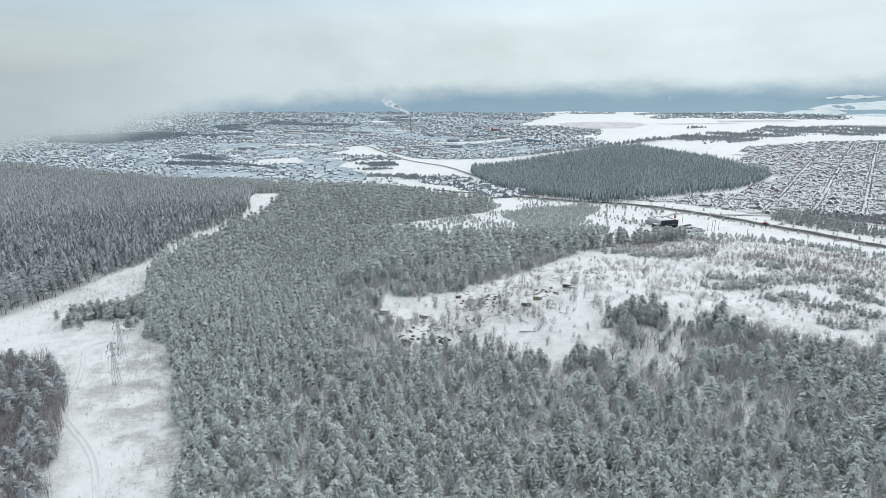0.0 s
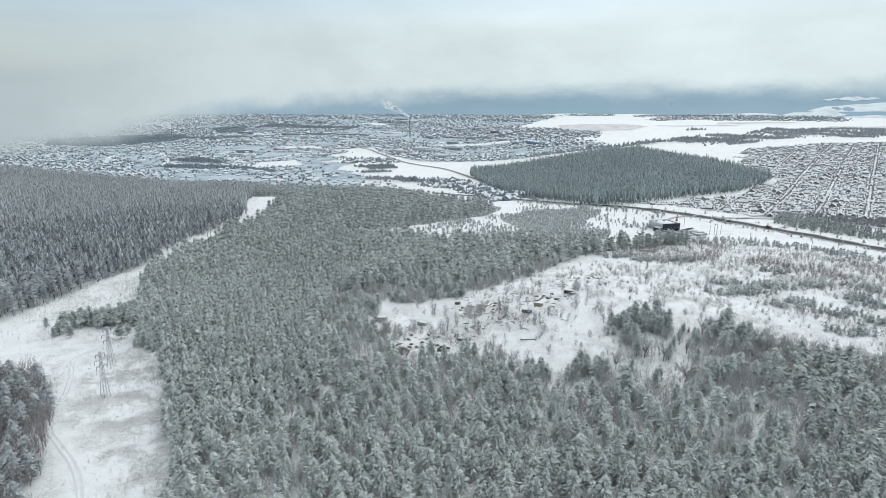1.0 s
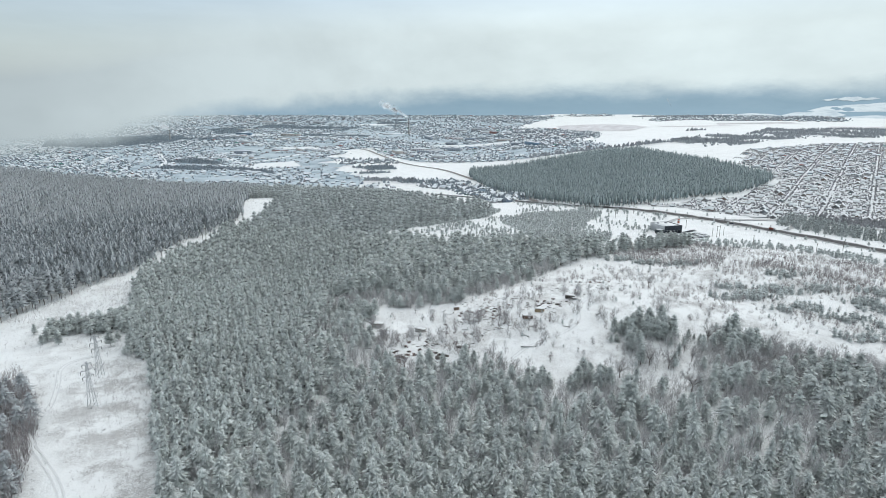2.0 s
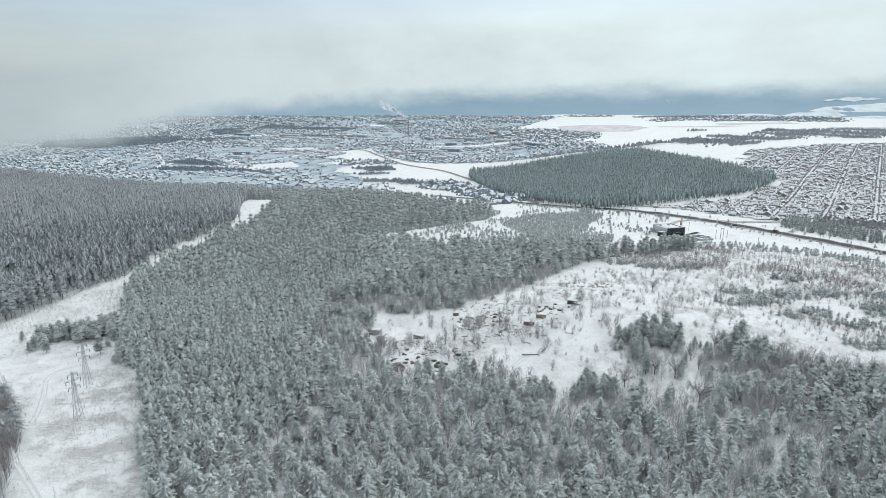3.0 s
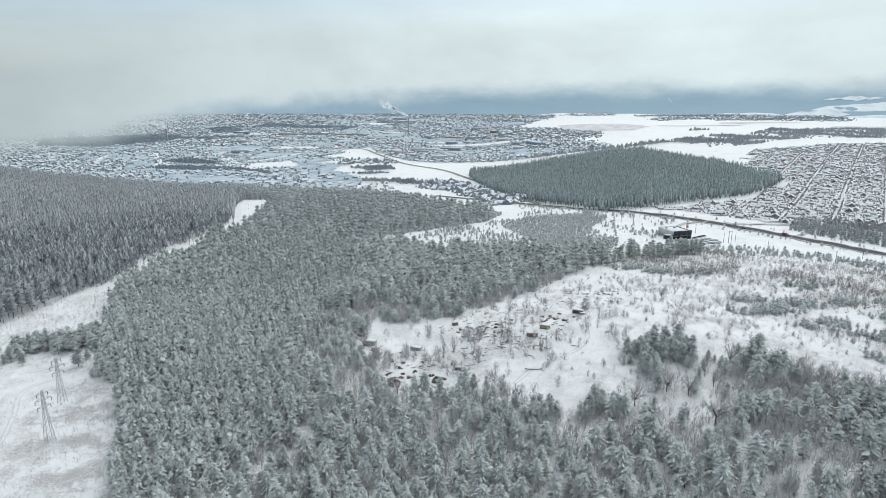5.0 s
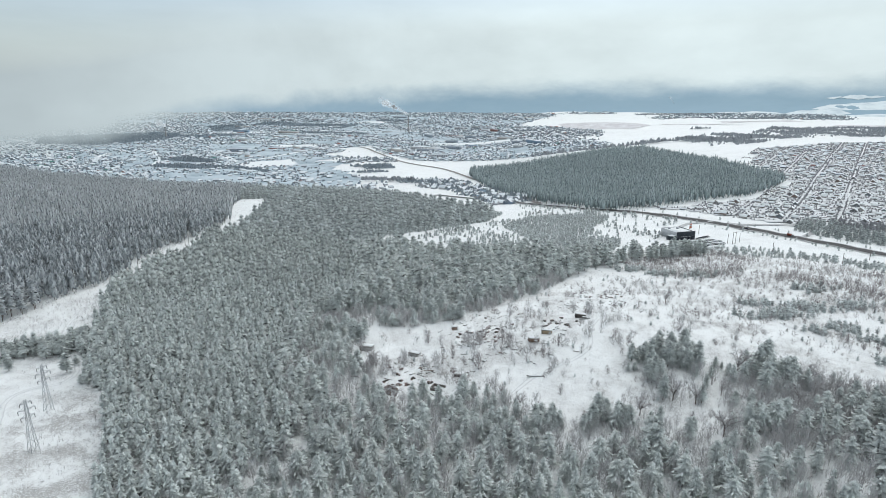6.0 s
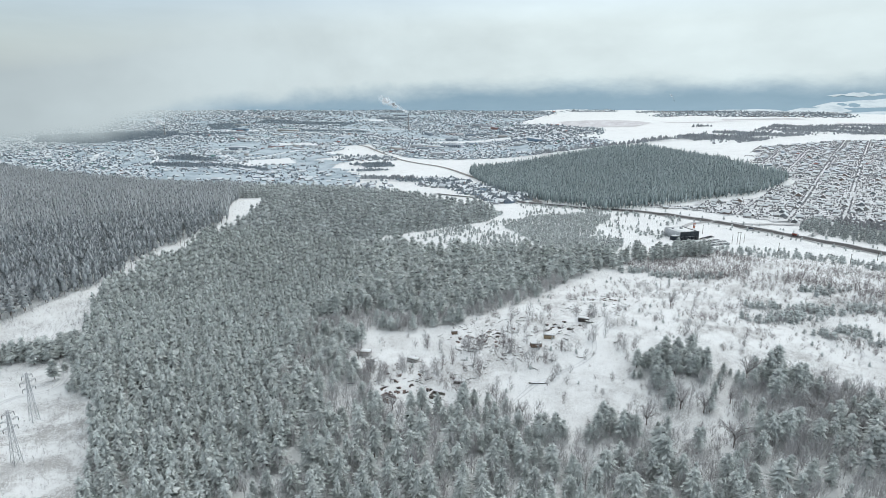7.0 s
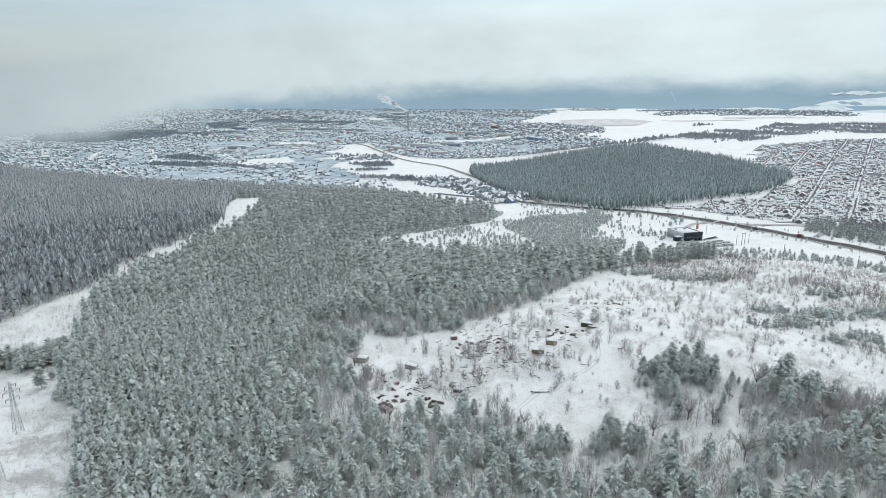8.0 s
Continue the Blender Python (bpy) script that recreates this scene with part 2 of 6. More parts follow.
class Mass:
    """Collects triangles quickly and makes one mesh of them."""

    def __init__(self):
        self.v, self.f, self.m, self.n = [], [], [], 0

    def add(self, verts, tris, mat=0):
        verts, tris = np.asarray(verts, np.float32).reshape(-1, 3), np.asarray(tris, np.int32).reshape(-1, 3)
        self.v.append(verts)
        self.f.append(tris + self.n)
        self.m.append(np.broadcast_to(np.asarray(mat, np.int32), (len(tris),)))
        self.n += len(verts)

    def spread(self, proto, places, turns, sizes, stretch=None):
        """Copies of a prototype (verts, tris, materials) at places (n, 3), turned about z and scaled."""
        v, f, m = proto
        if not len(places):
            return
        c, s = np.cos(turns)[:, None], np.sin(turns)[:, None]
        sz = np.asarray(sizes)[:, None]
        up = sz if stretch is None else sz * np.asarray(stretch)[:, None]
        x = (v[None, :, 0] * c - v[None, :, 1] * s) * sz + places[:, None, 0]
        y = (v[None, :, 0] * s + v[None, :, 1] * c) * sz + places[:, None, 1]
        z = v[None, :, 2] * up + places[:, None, 2]
        allv = np.stack([x, y, z], -1).reshape(-1, 3)
        allf = (f[None] + (np.arange(len(places)) * len(v))[:, None, None]).reshape(-1, 3)
        self.add(allv, allf, np.tile(m, len(places)))

    def mesh(self, name, materials):
        v, f, m = np.concatenate(self.v), np.concatenate(self.f), np.concatenate(self.m)
        me = bpy.data.meshes.new(name)
        me.vertices.add(len(v))
        me.vertices.foreach_set("co", v.astype(np.float32).ravel())
        me.loops.add(3 * len(f))
        me.loops.foreach_set("vertex_index", f.astype(np.int32).ravel())
        me.polygons.add(len(f))
        me.polygons.foreach_set("loop_start", np.arange(0, 3 * len(f), 3, dtype=np.int32))
        for mat in materials:
            me.materials.append(mat)
        me.polygons.foreach_set("material_index", m.astype(np.int32))
        me.update(calc_edges=True)
        return me

    def proto(self):
        return np.concatenate(self.v), np.concatenate(self.f), np.concatenate(self.m)


def stuff(name, mass, materials, label, category):
    return tagged(new(name, mass.mesh(name, materials)), label, category, kind="stuff")


def sheet(xs, ys, lift=0.0):
    """A grid over the terrain: verts and tris."""
    gx, gy = np.meshgrid(xs, ys, indexing="ij")
    v = np.stack([gx, gy, height(gx, gy) + lift], -1).reshape(-1, 3)
    a = (np.arange(len(xs) - 1)[:, None] * len(ys) + np.arange(len(ys) - 1)[None]).ravel()
    b, c, dd = a + len(ys), a + len(ys) + 1, a + 1
    return v, np.concatenate([np.stack([a, b, c], -1), np.stack([a, c, dd], -1)])


def along(path, step):
    """Points every step metres along a smoothed path, and the directions there."""
    p = np.array(path, float)
    for _ in range(2):
        q = np.empty((2 * len(p), 2))
        q[0], q[-1] = p[0], p[-1]
        q[1:-1:2], q[2:-1:2] = 0.75 * p[:-1] + 0.25 * p[1:], 0.25 * p[:-1] + 0.75 * p[1:]
        p = q
    seg = np.hypot(*np.diff(p, axis=0).T)
    cum = np.r_[0, np.cumsum(seg)]
    s = np.arange(0, cum[-1], step)
    pts = np.stack([np.interp(s, cum, p[:, 0]), np.interp(s, cum, p[:, 1])], -1)
    way = np.gradient(pts, axis=0)
    return pts, way / np.maximum(np.hypot(*way.T), 1e-9)[:, None]


def ribbon(path, width, lift, step=4.0, cells=2, side=0.0, ragged=0.0, seed=0):
    """A strip that follows a path over the ground."""
    pts, way = along(path, step)
    nor = np.stack([-way[:, 1], way[:, 0]], -1)
    u = np.linspace(-0.5, 0.5, cells + 1)
    wob = np.random.default_rng(seed).normal(0, 1, (len(pts), cells + 1)) * ragged
    off = side + u[None] * width + wob
    xy = pts[:, None] + nor[:, None] * off[..., None]
    v = np.concatenate([xy, (height(xy[..., 0], xy[..., 1]) + lift)[..., None]], -1).reshape(-1, 3)
    k = cells + 1
    a = (np.arange(len(pts) - 1)[:, None] * k + np.arange(cells)[None]).ravel()
    return v, np.concatenate([np.stack([a, a + 1, a + k + 1], -1), np.stack([a, a + k + 1, a + k], -1)])


def structure(name, pieces, material, label, category):
    mass = Mass()
    for v, f in pieces:
        mass.add(v, f)
    ob = new(name, mass.mesh(name, [material]))
    for p in ob.data.polygons:
        p.use_smooth = True
    return tagged(ob, label, category, kind="structure")


def growing(a, b, n):
    return a + (b - a) * (np.linspace(0, 1, n) ** 1.8)


gx = np.r_[-growing(330, 4900, 45)[::-1], np.arange(-326, 330, 4.0), growing(330, 4900, 45)]
gy = np.r_[-growing(0, 4900, 12)[:0:-1], np.arange(0, 126, 12.0), np.arange(126, 520, 4.0), growing(520, 4900, 90)]
ground = structure("ground", [sheet(gx, gy)], M_GROUND, "snow-covered open ground with dry stubble showing through", "ground")


def stubble(x, y):
    """How much dry growth stands in the snow: rough on the clearing and under the lines, none on the tracks."""
    v = 0.18 + 0 * x + 0.7 * np.exp(-((x + 165) / 60) ** 4 - ((y - 240) / 120) ** 4)
    v += 0.65 * np.exp(-((x - 80) / 150) ** 4 - ((y - 340) / 95) ** 4)
    v += 1.7 * np.exp(-(np.hypot(x + 138, (y - 252) * 0.7) / 30) ** 2) + 1.1 * np.exp(-(np.hypot(x + 112, y - 182) / 22) ** 2) + 1.0 * np.exp(-(np.hypot(x + 236, (y - 350) * 0.5) / 18) ** 2)
    v += 0.5 * np.exp(-((x - 210) / 90) ** 2 - ((y - 440) / 80) ** 2)
    for path in (TRACK1, TRACK2):
        p, _ = along(path, 3.0)
        near = np.full(x.shape, 99.0)
        close = (np.abs(x) < 300) & (y > 100) & (y < 480)
        near[close] = np.min(np.hypot(x[close][:, None] - p[None, :, 0], y[close][:, None] - p[None, :, 1]), 1)
        v *= ease(1.5, 6.0, near)
    return np.clip(v, 0, 2)


TRACK1 = [(-88, 110), (-120, 162), (-129, 175), (-142, 187), (-157, 199), (-165, 212), (-167, 224), (-177, 243), (-191, 264), (-168, 276), (-185, 300), (-215, 330), (-228, 380), (-226, 450)]
TRACK2 = [(10, 262), (27, 284), (49, 297), (56, 306), (57, 324), (75, 352), (110, 385), (140, 400), (150, 370), (165, 330), (200, 300), (250, 290)]
co = np.empty(3 * len(ground.data.vertices), np.float32)
ground.data.vertices.foreach_get("co", co)
attr = ground.data.attributes.new("stubble", "FLOAT", "POINT")
attr.data.foreach_set("value", stubble(co[0::3].astype(float), co[1::3].astype(float)).astype(np.float32))

ROAD = [(-60, 1010), (38, 860), (112, 733), (167, 704), (225, 660), (287, 596), (340, 496), (420, 330), (500, 150), (560, 0)]
structure("road", [ribbon(ROAD, 10.5, 0.55, 6, 4)], M_ASPHALT, "wet dark asphalt highway cleared of snow", "road")
structure("road_verge", [ribbon(ROAD, 3.0, 0.42, 6, 2, 6.4, 0.25, 1), ribbon(ROAD, 3.0, 0.42, 6, 2, -6.4, 0.25, 2)], M_SLUSH,
          "grey slush ploughed along the highway's edges", "road verge")
structure("slip_road", [ribbon([(300, 590), (322, 612), (318, 640), (296, 640), (268, 636), (250, 645)], 5.5, 0.5, 4, 2),
                        ribbon([(240, 650), (215, 640), (200, 624), (196, 606)], 5.0, 0.5, 4, 2)], M_SLUSH,
          "slushy slip road loop beside the highway", "road")
structure("side_street", [ribbon([(300, 640), (360, 610), (440, 560), (560, 480)], 6, 0.5, 6, 2)], M_SLUSH, "slushy side street along the village edge", "road")
structure("town_road", [ribbon([(84, 795), (62, 980), (53, 1069), (34, 1156), (-47, 1391), (-144, 1507), (-223, 1640), (-299, 1838), (-330, 1925), (-400, 1990)], 8, 1.0, 12, 2)],
          M_DIRTROAD, "brown slushy road leading across snowy fields to the town", "road")
structure("town_street", [ribbon(p, w, 1.7, 12, 2) for p, w in (
    ([(-1658, 2132), (-1400, 1922), (-1200, 1700), (-1053, 1500)], 16), ([(-871, 1330), (-985, 1580), (-1010, 1680)], 12), ([(-753, 1740), (-617, 1564), (-500, 1370)], 16),
    ([(-930, 1760), (-758, 1473), (-745, 1385)], 12), ([(-1020, 2100), (-700, 2060), (-420, 2000)], 14), ([(-600, 2350), (-250, 2200), (100, 2150), (260, 2190)], 18),
    ([(-900, 2600), (-500, 2500), (-100, 2560), (200, 2480)], 20), ([(-560, 1560), (-480, 1800), (-450, 2050)], 12))], M_ROOFSNOW, "broad snow-covered streets running through the town", "street")
structure("snow_track", [ribbon(TRACK1, 0.5, 0.12, 2, 1, 0.85, 0.06, 3), ribbon(TRACK1, 0.5, 0.12, 2, 1, -0.85, 0.06, 4)], M_TRACK,
          "wheel ruts packed into snow along the power line cutting", "track")
structure("clearing_track", [ribbon(TRACK2, 0.5, 0.10, 2, 1, 0.8, 0.08, 5), ribbon(TRACK2, 0.5, 0.10, 2, 1, -0.8, 0.08, 6)], M_TRACK,
          "faint wheel ruts in snow winding across the clearing", "track")
for n, poly in enumerate(([(344, 2578), (604, 2559), (640, 2300), (526, 2100), (331, 2150)], [(1057, 2739), (1403, 2830), (1412, 2733), (1011, 2590)], [(1338, 2390), (1700, 2500), (1650, 2360), (1251, 2180)],
                         [(700, 2420), (1010, 2480), (1050, 2440), (720, 2370)])):
    gxs, gys = np.linspace(min(p[0] for p in poly), max(p[0] for p in poly), 40), np.linspace(min(p[1] for p in poly), max(p[1] for p in poly), 40)
    v, f = sheet(gxs, gys, 0.9)
    c = v[f].mean(1)
    structure("fallow_field", [(v, f[inside(poly, c[:, 0], c[:, 1])])], M_FIELD, "brown scrubby fallow field among white fields", "field")

# far ring of wooded hills
az = np.linspace(0, 2 * math.pi, 361)
rr = np.array([3950, 4150, 4350, 4550, 4700, 4800])


def hill_z(r, az):
    """The hills' surface at a distance and bearing."""
    bearing = np.degrees((az + math.pi) % (2 * math.pi) - math.pi)
    ridge = 140 + 100 * ease(-24, -8, bearing) + 20 * np.sin(3 * az + 1) + 16 * np.sin(7 * az + 2) + 9 * np.sin(17 * az) + 5 * np.sin(41 * az + 1)
    front = np.interp(r, [3950, 4150, 4350, 4550, 4700, 4800], [-0.07, 0.08, 0.30, 0.63, 0.93, 1.15])
    return np.where(r < 3960, -8, ridge * front + height(r * np.sin(az), r * np.cos(az)))


hv = []
for r in rr:
    hv.append(np.stack([r * np.sin(az), r * np.cos(az), hill_z(np.full_like(az, r), az)], -1))
hv = np.concatenate(hv)
a = (np.arange(len(rr) - 1)[:, None] * 361 + np.arange(360)[None]).ravel()
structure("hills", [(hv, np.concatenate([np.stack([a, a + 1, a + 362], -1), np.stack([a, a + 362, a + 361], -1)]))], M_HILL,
          "distant wooded hills under low cloud, tinted blue-grey for haze", "hills")


# white fields on the slopes
slopes = []
for a0, a1, r0, r1, skew in ((19.5, 25.5, 3970, 4120, 30), (25, 29.5, 4000, 4170, 60), (27.7, 35.5, 4180, 4360, 30), (29.0, 37, 4020, 4130, -10), (28.5, 31.5, 4390, 4450, 10), (32.5, 37, 4390, 4470, 10),
                             (3, 6, 3990, 4040, 20)):
    uu, ww = np.meshgrid(np.linspace(0, 1, 24), np.linspace(0, 1, 6), indexing="ij")
    fa = np.radians(a0 + (a1 - a0) * uu + 0.9 * ww)
    fr = r0 + (r1 - r0) * ww * (0.4 + 0.5 * np.sin(math.pi * uu) ** 0.5) + skew * uu + 9 * np.sin(11 * uu + a0) + 6 * np.sin(23 * uu + 2 * ww)
    vv = np.stack([fr * np.sin(fa), fr * np.cos(fa), hill_z(fr, fa) + 1.2], -1).reshape(-1, 3)
    q = (np.arange(23)[:, None] * 6 + np.arange(5)[None]).ravel()
    slopes.append((vv, np.concatenate([np.stack([q, q + 6, q + 7], -1), np.stack([q, q + 7, q + 1], -1)])))
# snow dimmed and blued in its colour to match the hills' haze
structure("hill_fields", slopes, plain_snow_material("hazed_field_snow", (0.72, 0.785, 0.81), (0.42, 0.51, 0.57), 0.012, 0.9), "white snowy fields on the wooded slopes", "field")


# low cloud in front of the hills
def cloud_material():
    m = bpy.data.materials.new("low_cloud")
    m.use_nodes = True
    n, l = m.node_tree.nodes, m.node_tree.links
    n.clear()
    out, mix = n.new("ShaderNodeOutputMaterial"), n.new("ShaderNodeMixShader")
    clear, em = n.new("ShaderNodeBsdfTransparent"), n.new("ShaderNodeEmission")
    uv = n.new("ShaderNodeUVMap")
    sep = n.new("ShaderNodeSeparateXYZ")
    l.new(uv.outputs[0], sep.inputs[0])
    puff = noise_node(n, l, 0.0035, 7, 0.6, (1, 1, 2.6))
    ragged = ranged(n, l, puff, 0.25, 0.75, -0.12, 0.12)
    low = ranged(n, l, maths(n, l, "ADD", sep.outputs["Y"], ragged), 0.0, 0.54)
    top = ranged(n, l, sep.outputs["Y"], 1.5, 2.4, 1.0, 0.0)
    smooth = n.new("ShaderNodeMapRange")
    smooth.interpolation_type = "SMOOTHSTEP"
    l.new(low, smooth.inputs["Value"])
    l.new(maths(n, l, "MULTIPLY", smooth.outputs[0], top), mix.inputs[0])
    # the sheet emits the cloud's brightness itself, greyer towards one end
    side = ranged(n, l, sep.outputs["X"], 0.05, 0.54)
    col = blend(n, l, side, (0.39, 0.46, 0.495), (0.715, 0.825, 0.847))
    lump = ranged(n, l, noise_node(n, l, 0.0011, 5, 0.55, (1, 1, 2.2)), 0.32, 0.68, 0.90, 1.08)
    tint = n.new("ShaderNodeVectorMath")
    tint.operation = "SCALE"
    l.new(col, tint.inputs[0])
    l.new(lump, tint.inputs["Scale"])
    l.new(tint.outputs[0], em.inputs["Color"])
    l.new(clear.outputs[0], mix.inputs[1])
    l.new(em.outputs[0], mix.inputs[2])
    l.new(mix.outputs[0], out.inputs["Surface"])
    return m


def cloud_bank():
    """A hanging bank of cloud; its lower edge dips to the valley on one side. UV: share of the arc, height above the edge."""
    az = np.radians(np.linspace(-60, 60, 161))
    u = np.linspace(0, 1, 161)
    r = np.interp(np.degrees(az), [-60, -36, -20, -5, 60], [1900, 2000, 2700, 3850, 3900])
    edge = np.interp(np.degrees(az), [-60, -39, -31.5, -27, -22.7, -15, -8, 0, 13, 25, 60], [-5.8, -5.5, -4.5, -3.4, -2.4, -1.8, -1.3, -0.85, -0.6, -0.4, -0.3])
    vs = np.linspace(-0.3, 2.4, 24)
    grid, uvs = [], []
    for v in vs:
        e = np.radians(edge + v * 4.2)
        grid.append(np.stack([r * np.sin(az), r * np.cos(az), 122 + r * np.tan(e)], -1))
        uvs.append(np.stack([u, 0 * u + v], -1))
    grid, uvs = np.concatenate(grid), np.concatenate(uvs)
    a = (np.arange(23)[:, None] * 161 + np.arange(160)[None]).ravel()
    tris = np.concatenate([np.stack([a, a + 1, a + 162], -1), np.stack([a, a + 162, a + 161], -1)])
    mass = Mass()
    mass.add(grid, tris)
    ob = new("cloud_bank", mass.mesh("cloud_bank", [cloud_material()]))
    layer = ob.data.uv_layers.new(name="UVMap")
    layer.data.foreach_set("uv", uvs[tris.ravel()].astype(np.float32).ravel())
    ob.visible_shadow = False
    return tagged(ob, "low grey cloud hanging in front of the hills", "cloud", kind="structure")


cloud_bank()

# ---------------------------------------------------------------- trees
rng = np.random.default_rng(7)


def fronds(count_rings, per_ring, base, top, radius, profile, droop, r, width=0.16, tuft=0.45):
    """Rings of boughs round a stem: each ends in a snow-bent tuft of needles folded along its ridge, some deeper in the crown."""
    mass = Mass()
    for i in range(count_rings):
        u = (i + 0.5) / count_rings
        z0 = base + (top - base) * u
        reach = radius * profile(u)
        lob, lob_at = r.uniform(0.05, 0.32), r.uniform(0, 6.28)
        for k in range(per_ring):
            ang = 2 * math.pi * (k + 0.5 * (i % 2)) / per_ring + r.normal(0, 0.3)
            ln = max(0.35, reach * r.uniform(0.5, 1.15) * (1 + lob * math.sin(2 * ang + lob_at)))
            zz = z0 + r.normal(0, 0.45 * (top - base) / count_rings)
            dx, dy = math.cos(ang), math.sin(ang)
            size = (0.22 * ln + 0.68) * r.uniform(0.75, 1.35)
            w = width * size * 2.6
            start = max(0.08, ln - size * tuft * 2.2)
            fall = droop * size * r.uniform(0.3, 1.7)
            mid = start + r.uniform(0.45, 0.65) * (ln - start)
            mass.add([[start * dx, start * dy, zz + 0.12 * size], [dx * mid - dy * w, dy * mid + dx * w, zz - 0.5 * fall - 0.45 * w], [dx * mid + dy * w, dy * mid - dx * w, zz - 0.5 * fall - 0.45 * w],
                      [dx * ln, dy * ln, zz - fall]], [(0, 3, 1), (0, 2, 3)])
    s = 0.22
    mass.add([[s, 0, top - 0.6], [-s / 2, s, top - 0.6], [-s / 2, -s, top - 0.6], [0, 0, top + 0.3]], [(0, 1, 3), (1, 2, 3), (2, 0, 3)])
    return mass


def skirts(tiers, points, base, top, radius, profile, droop, r, notch=0.58):
    """Tiers of boughs: each a ragged star-shaped skirt round the stem, its ridges bent down by snow and hollows between them."""
    mass = Mass()
    gap = (top - base) / tiers
    for i in range(tiers):
        u = (i + 0.35) / tiers
        z0 = base + (top - base) * u
        reach = radius * profile(u)
        lean, lean_at = r.uniform(0.0, 0.22), r.uniform(0, 6.28)
        k = np.arange(2 * points)
        ang = (k + 0.5 * (i % 2) + r.uniform(-0.3, 0.3, 2 * points)) * math.pi / points + r.uniform(0, 6.28)
        tip = k % 2 == 0
        rad = reach * np.where(tip, r.uniform(0.72, 1.2, 2 * points), notch * r.uniform(0.75, 1.15, 2 * points)) * (1 + lean * np.sin(ang + lean_at))
        z = z0 - droop * rad * np.where(tip, 0.62, 0.95) - np.where(tip, 0, 0.22 * gap) + r.normal(0, 0.16 * gap, 2 * points)
        ring = np.stack([rad * np.cos(ang), rad * np.sin(ang), z], -1)
        apex = np.array([[0, 0, z0 + 0.75 * gap]])
        mass.add(np.concatenate([ring, apex]), np.stack([k, (k + 1) % (2 * points), 0 * k + 2 * points], -1))
    w = 0.13 * radius
    mass.add([[w, 0, top - 0.9], [-w / 2, w, top - 0.9], [-w / 2, -w, top - 0.9], [0, 0, top + 0.5]], [(0, 1, 3), (1, 2, 3), (2, 0, 3)])
    return mass


def spruce_profile(u):
    return (1 - u) ** 0.72 * (0.75 + 0.25 * min(1, u * 6)) + 0.06


def pine_profile(u):
    return min(1.0, 0.78 + 0.9 * u) * math.sqrt(max(0.0, 1 - u ** 1.5)) + 0.04


def old_profile(u):
    return math.sqrt(max(0.05, 1 - (1.25 * u - 0.42) ** 2))


def stem(height_m, r0, r1, sides=5):
    a = np.arange(sides) * 2 * math.pi / sides
    low, high = np.stack([r0 * np.cos(a), r0 * np.sin(a), 0 * a - 0.4], -1), np.stack([r1 * np.cos(a), r1 * np.sin(a), 0 * a + height_m], -1)
    i = np.arange(sides)
    j = (i + 1) % sides
    return np.concatenate([low, high]), np.concatenate([np.stack([i, j, j + sides], -1), np.stack([i, j + sides, i + sides], -1)])


SHAPES = {  # height, lowest boughs, reach of the boughs, outline, how far they bend
    "spruce": (11.0, 1.2, (2.8, 3.4), spruce_profile, 0.32),
    "pine": (10.8, 1.6, (3.2, 4.1), pine_profile, 0.12),
    "young": (8.6, 0.8, (1.9, 2.5), pine_profile, 0.3),
    "remote": (14.0, 3.0, (1.75, 2.2), old_profile, 0.25),
    "tall": (14.5, 3.6, (2.2, 2.9), old_profile, 0.2),
}


def conifer(kind, detail, seed):
    """Crown and trunk of a conifer: an inner body of sheltered boughs, and on the nearer ones the snow-bent tufts round it."""
    r = np.random.default_rng(seed)
    h, base, reach, prof, droop = SHAPES[kind]
    rad = r.uniform(*reach)
    tiers, points, rings, per = {3: (7, 9, 14, 12), 2: (6, 9, 5, 8), 1: (5, 8, 0, 0), 0: (2, 4, 0, 0)}[detail]
    if kind == "young" and detail == 2:
        tiers, points, rings, per = 4, 6, 7, 8
    if detail < 2:
        base, droop = base * 0.55, droop + 0.3
    if kind in ("tall", "remote") and detail < 2:
        crown = tufted({1: 22, 0: 9}[detail], base, h, rad, prof, r)
        crown.add(*skirts(1 + detail, 4, base, h, 0.8 * rad, prof, droop, r, 0.5).proto())
    else:
        crown = skirts(tiers, points, base, h, rad * (0.78 if kind == "young" and rings else 0.82 if detail == 3 else 0.95), prof, droop, r, 0.3)
    if rings:
        crown.add(*fronds(rings, per, base, h, rad, prof, droop + 0.1, r, {3: 0.075, 2: 0.11}[detail], {3: 0.55, 2: 0.7}[detail]).proto())
    trunk = Mass()
    if detail > 1:
        trunk.add(*stem(h * 0.9, 0.2, 0.05, {3: 5, 2: 3}[detail]), 1)
    else:
        trunk.add([(-0.2, 0, -0.3), (0.2, 0.1, -0.3), (0, 0, h * 0.8)], [(0, 1, 2)], 1)
    return crown, trunk


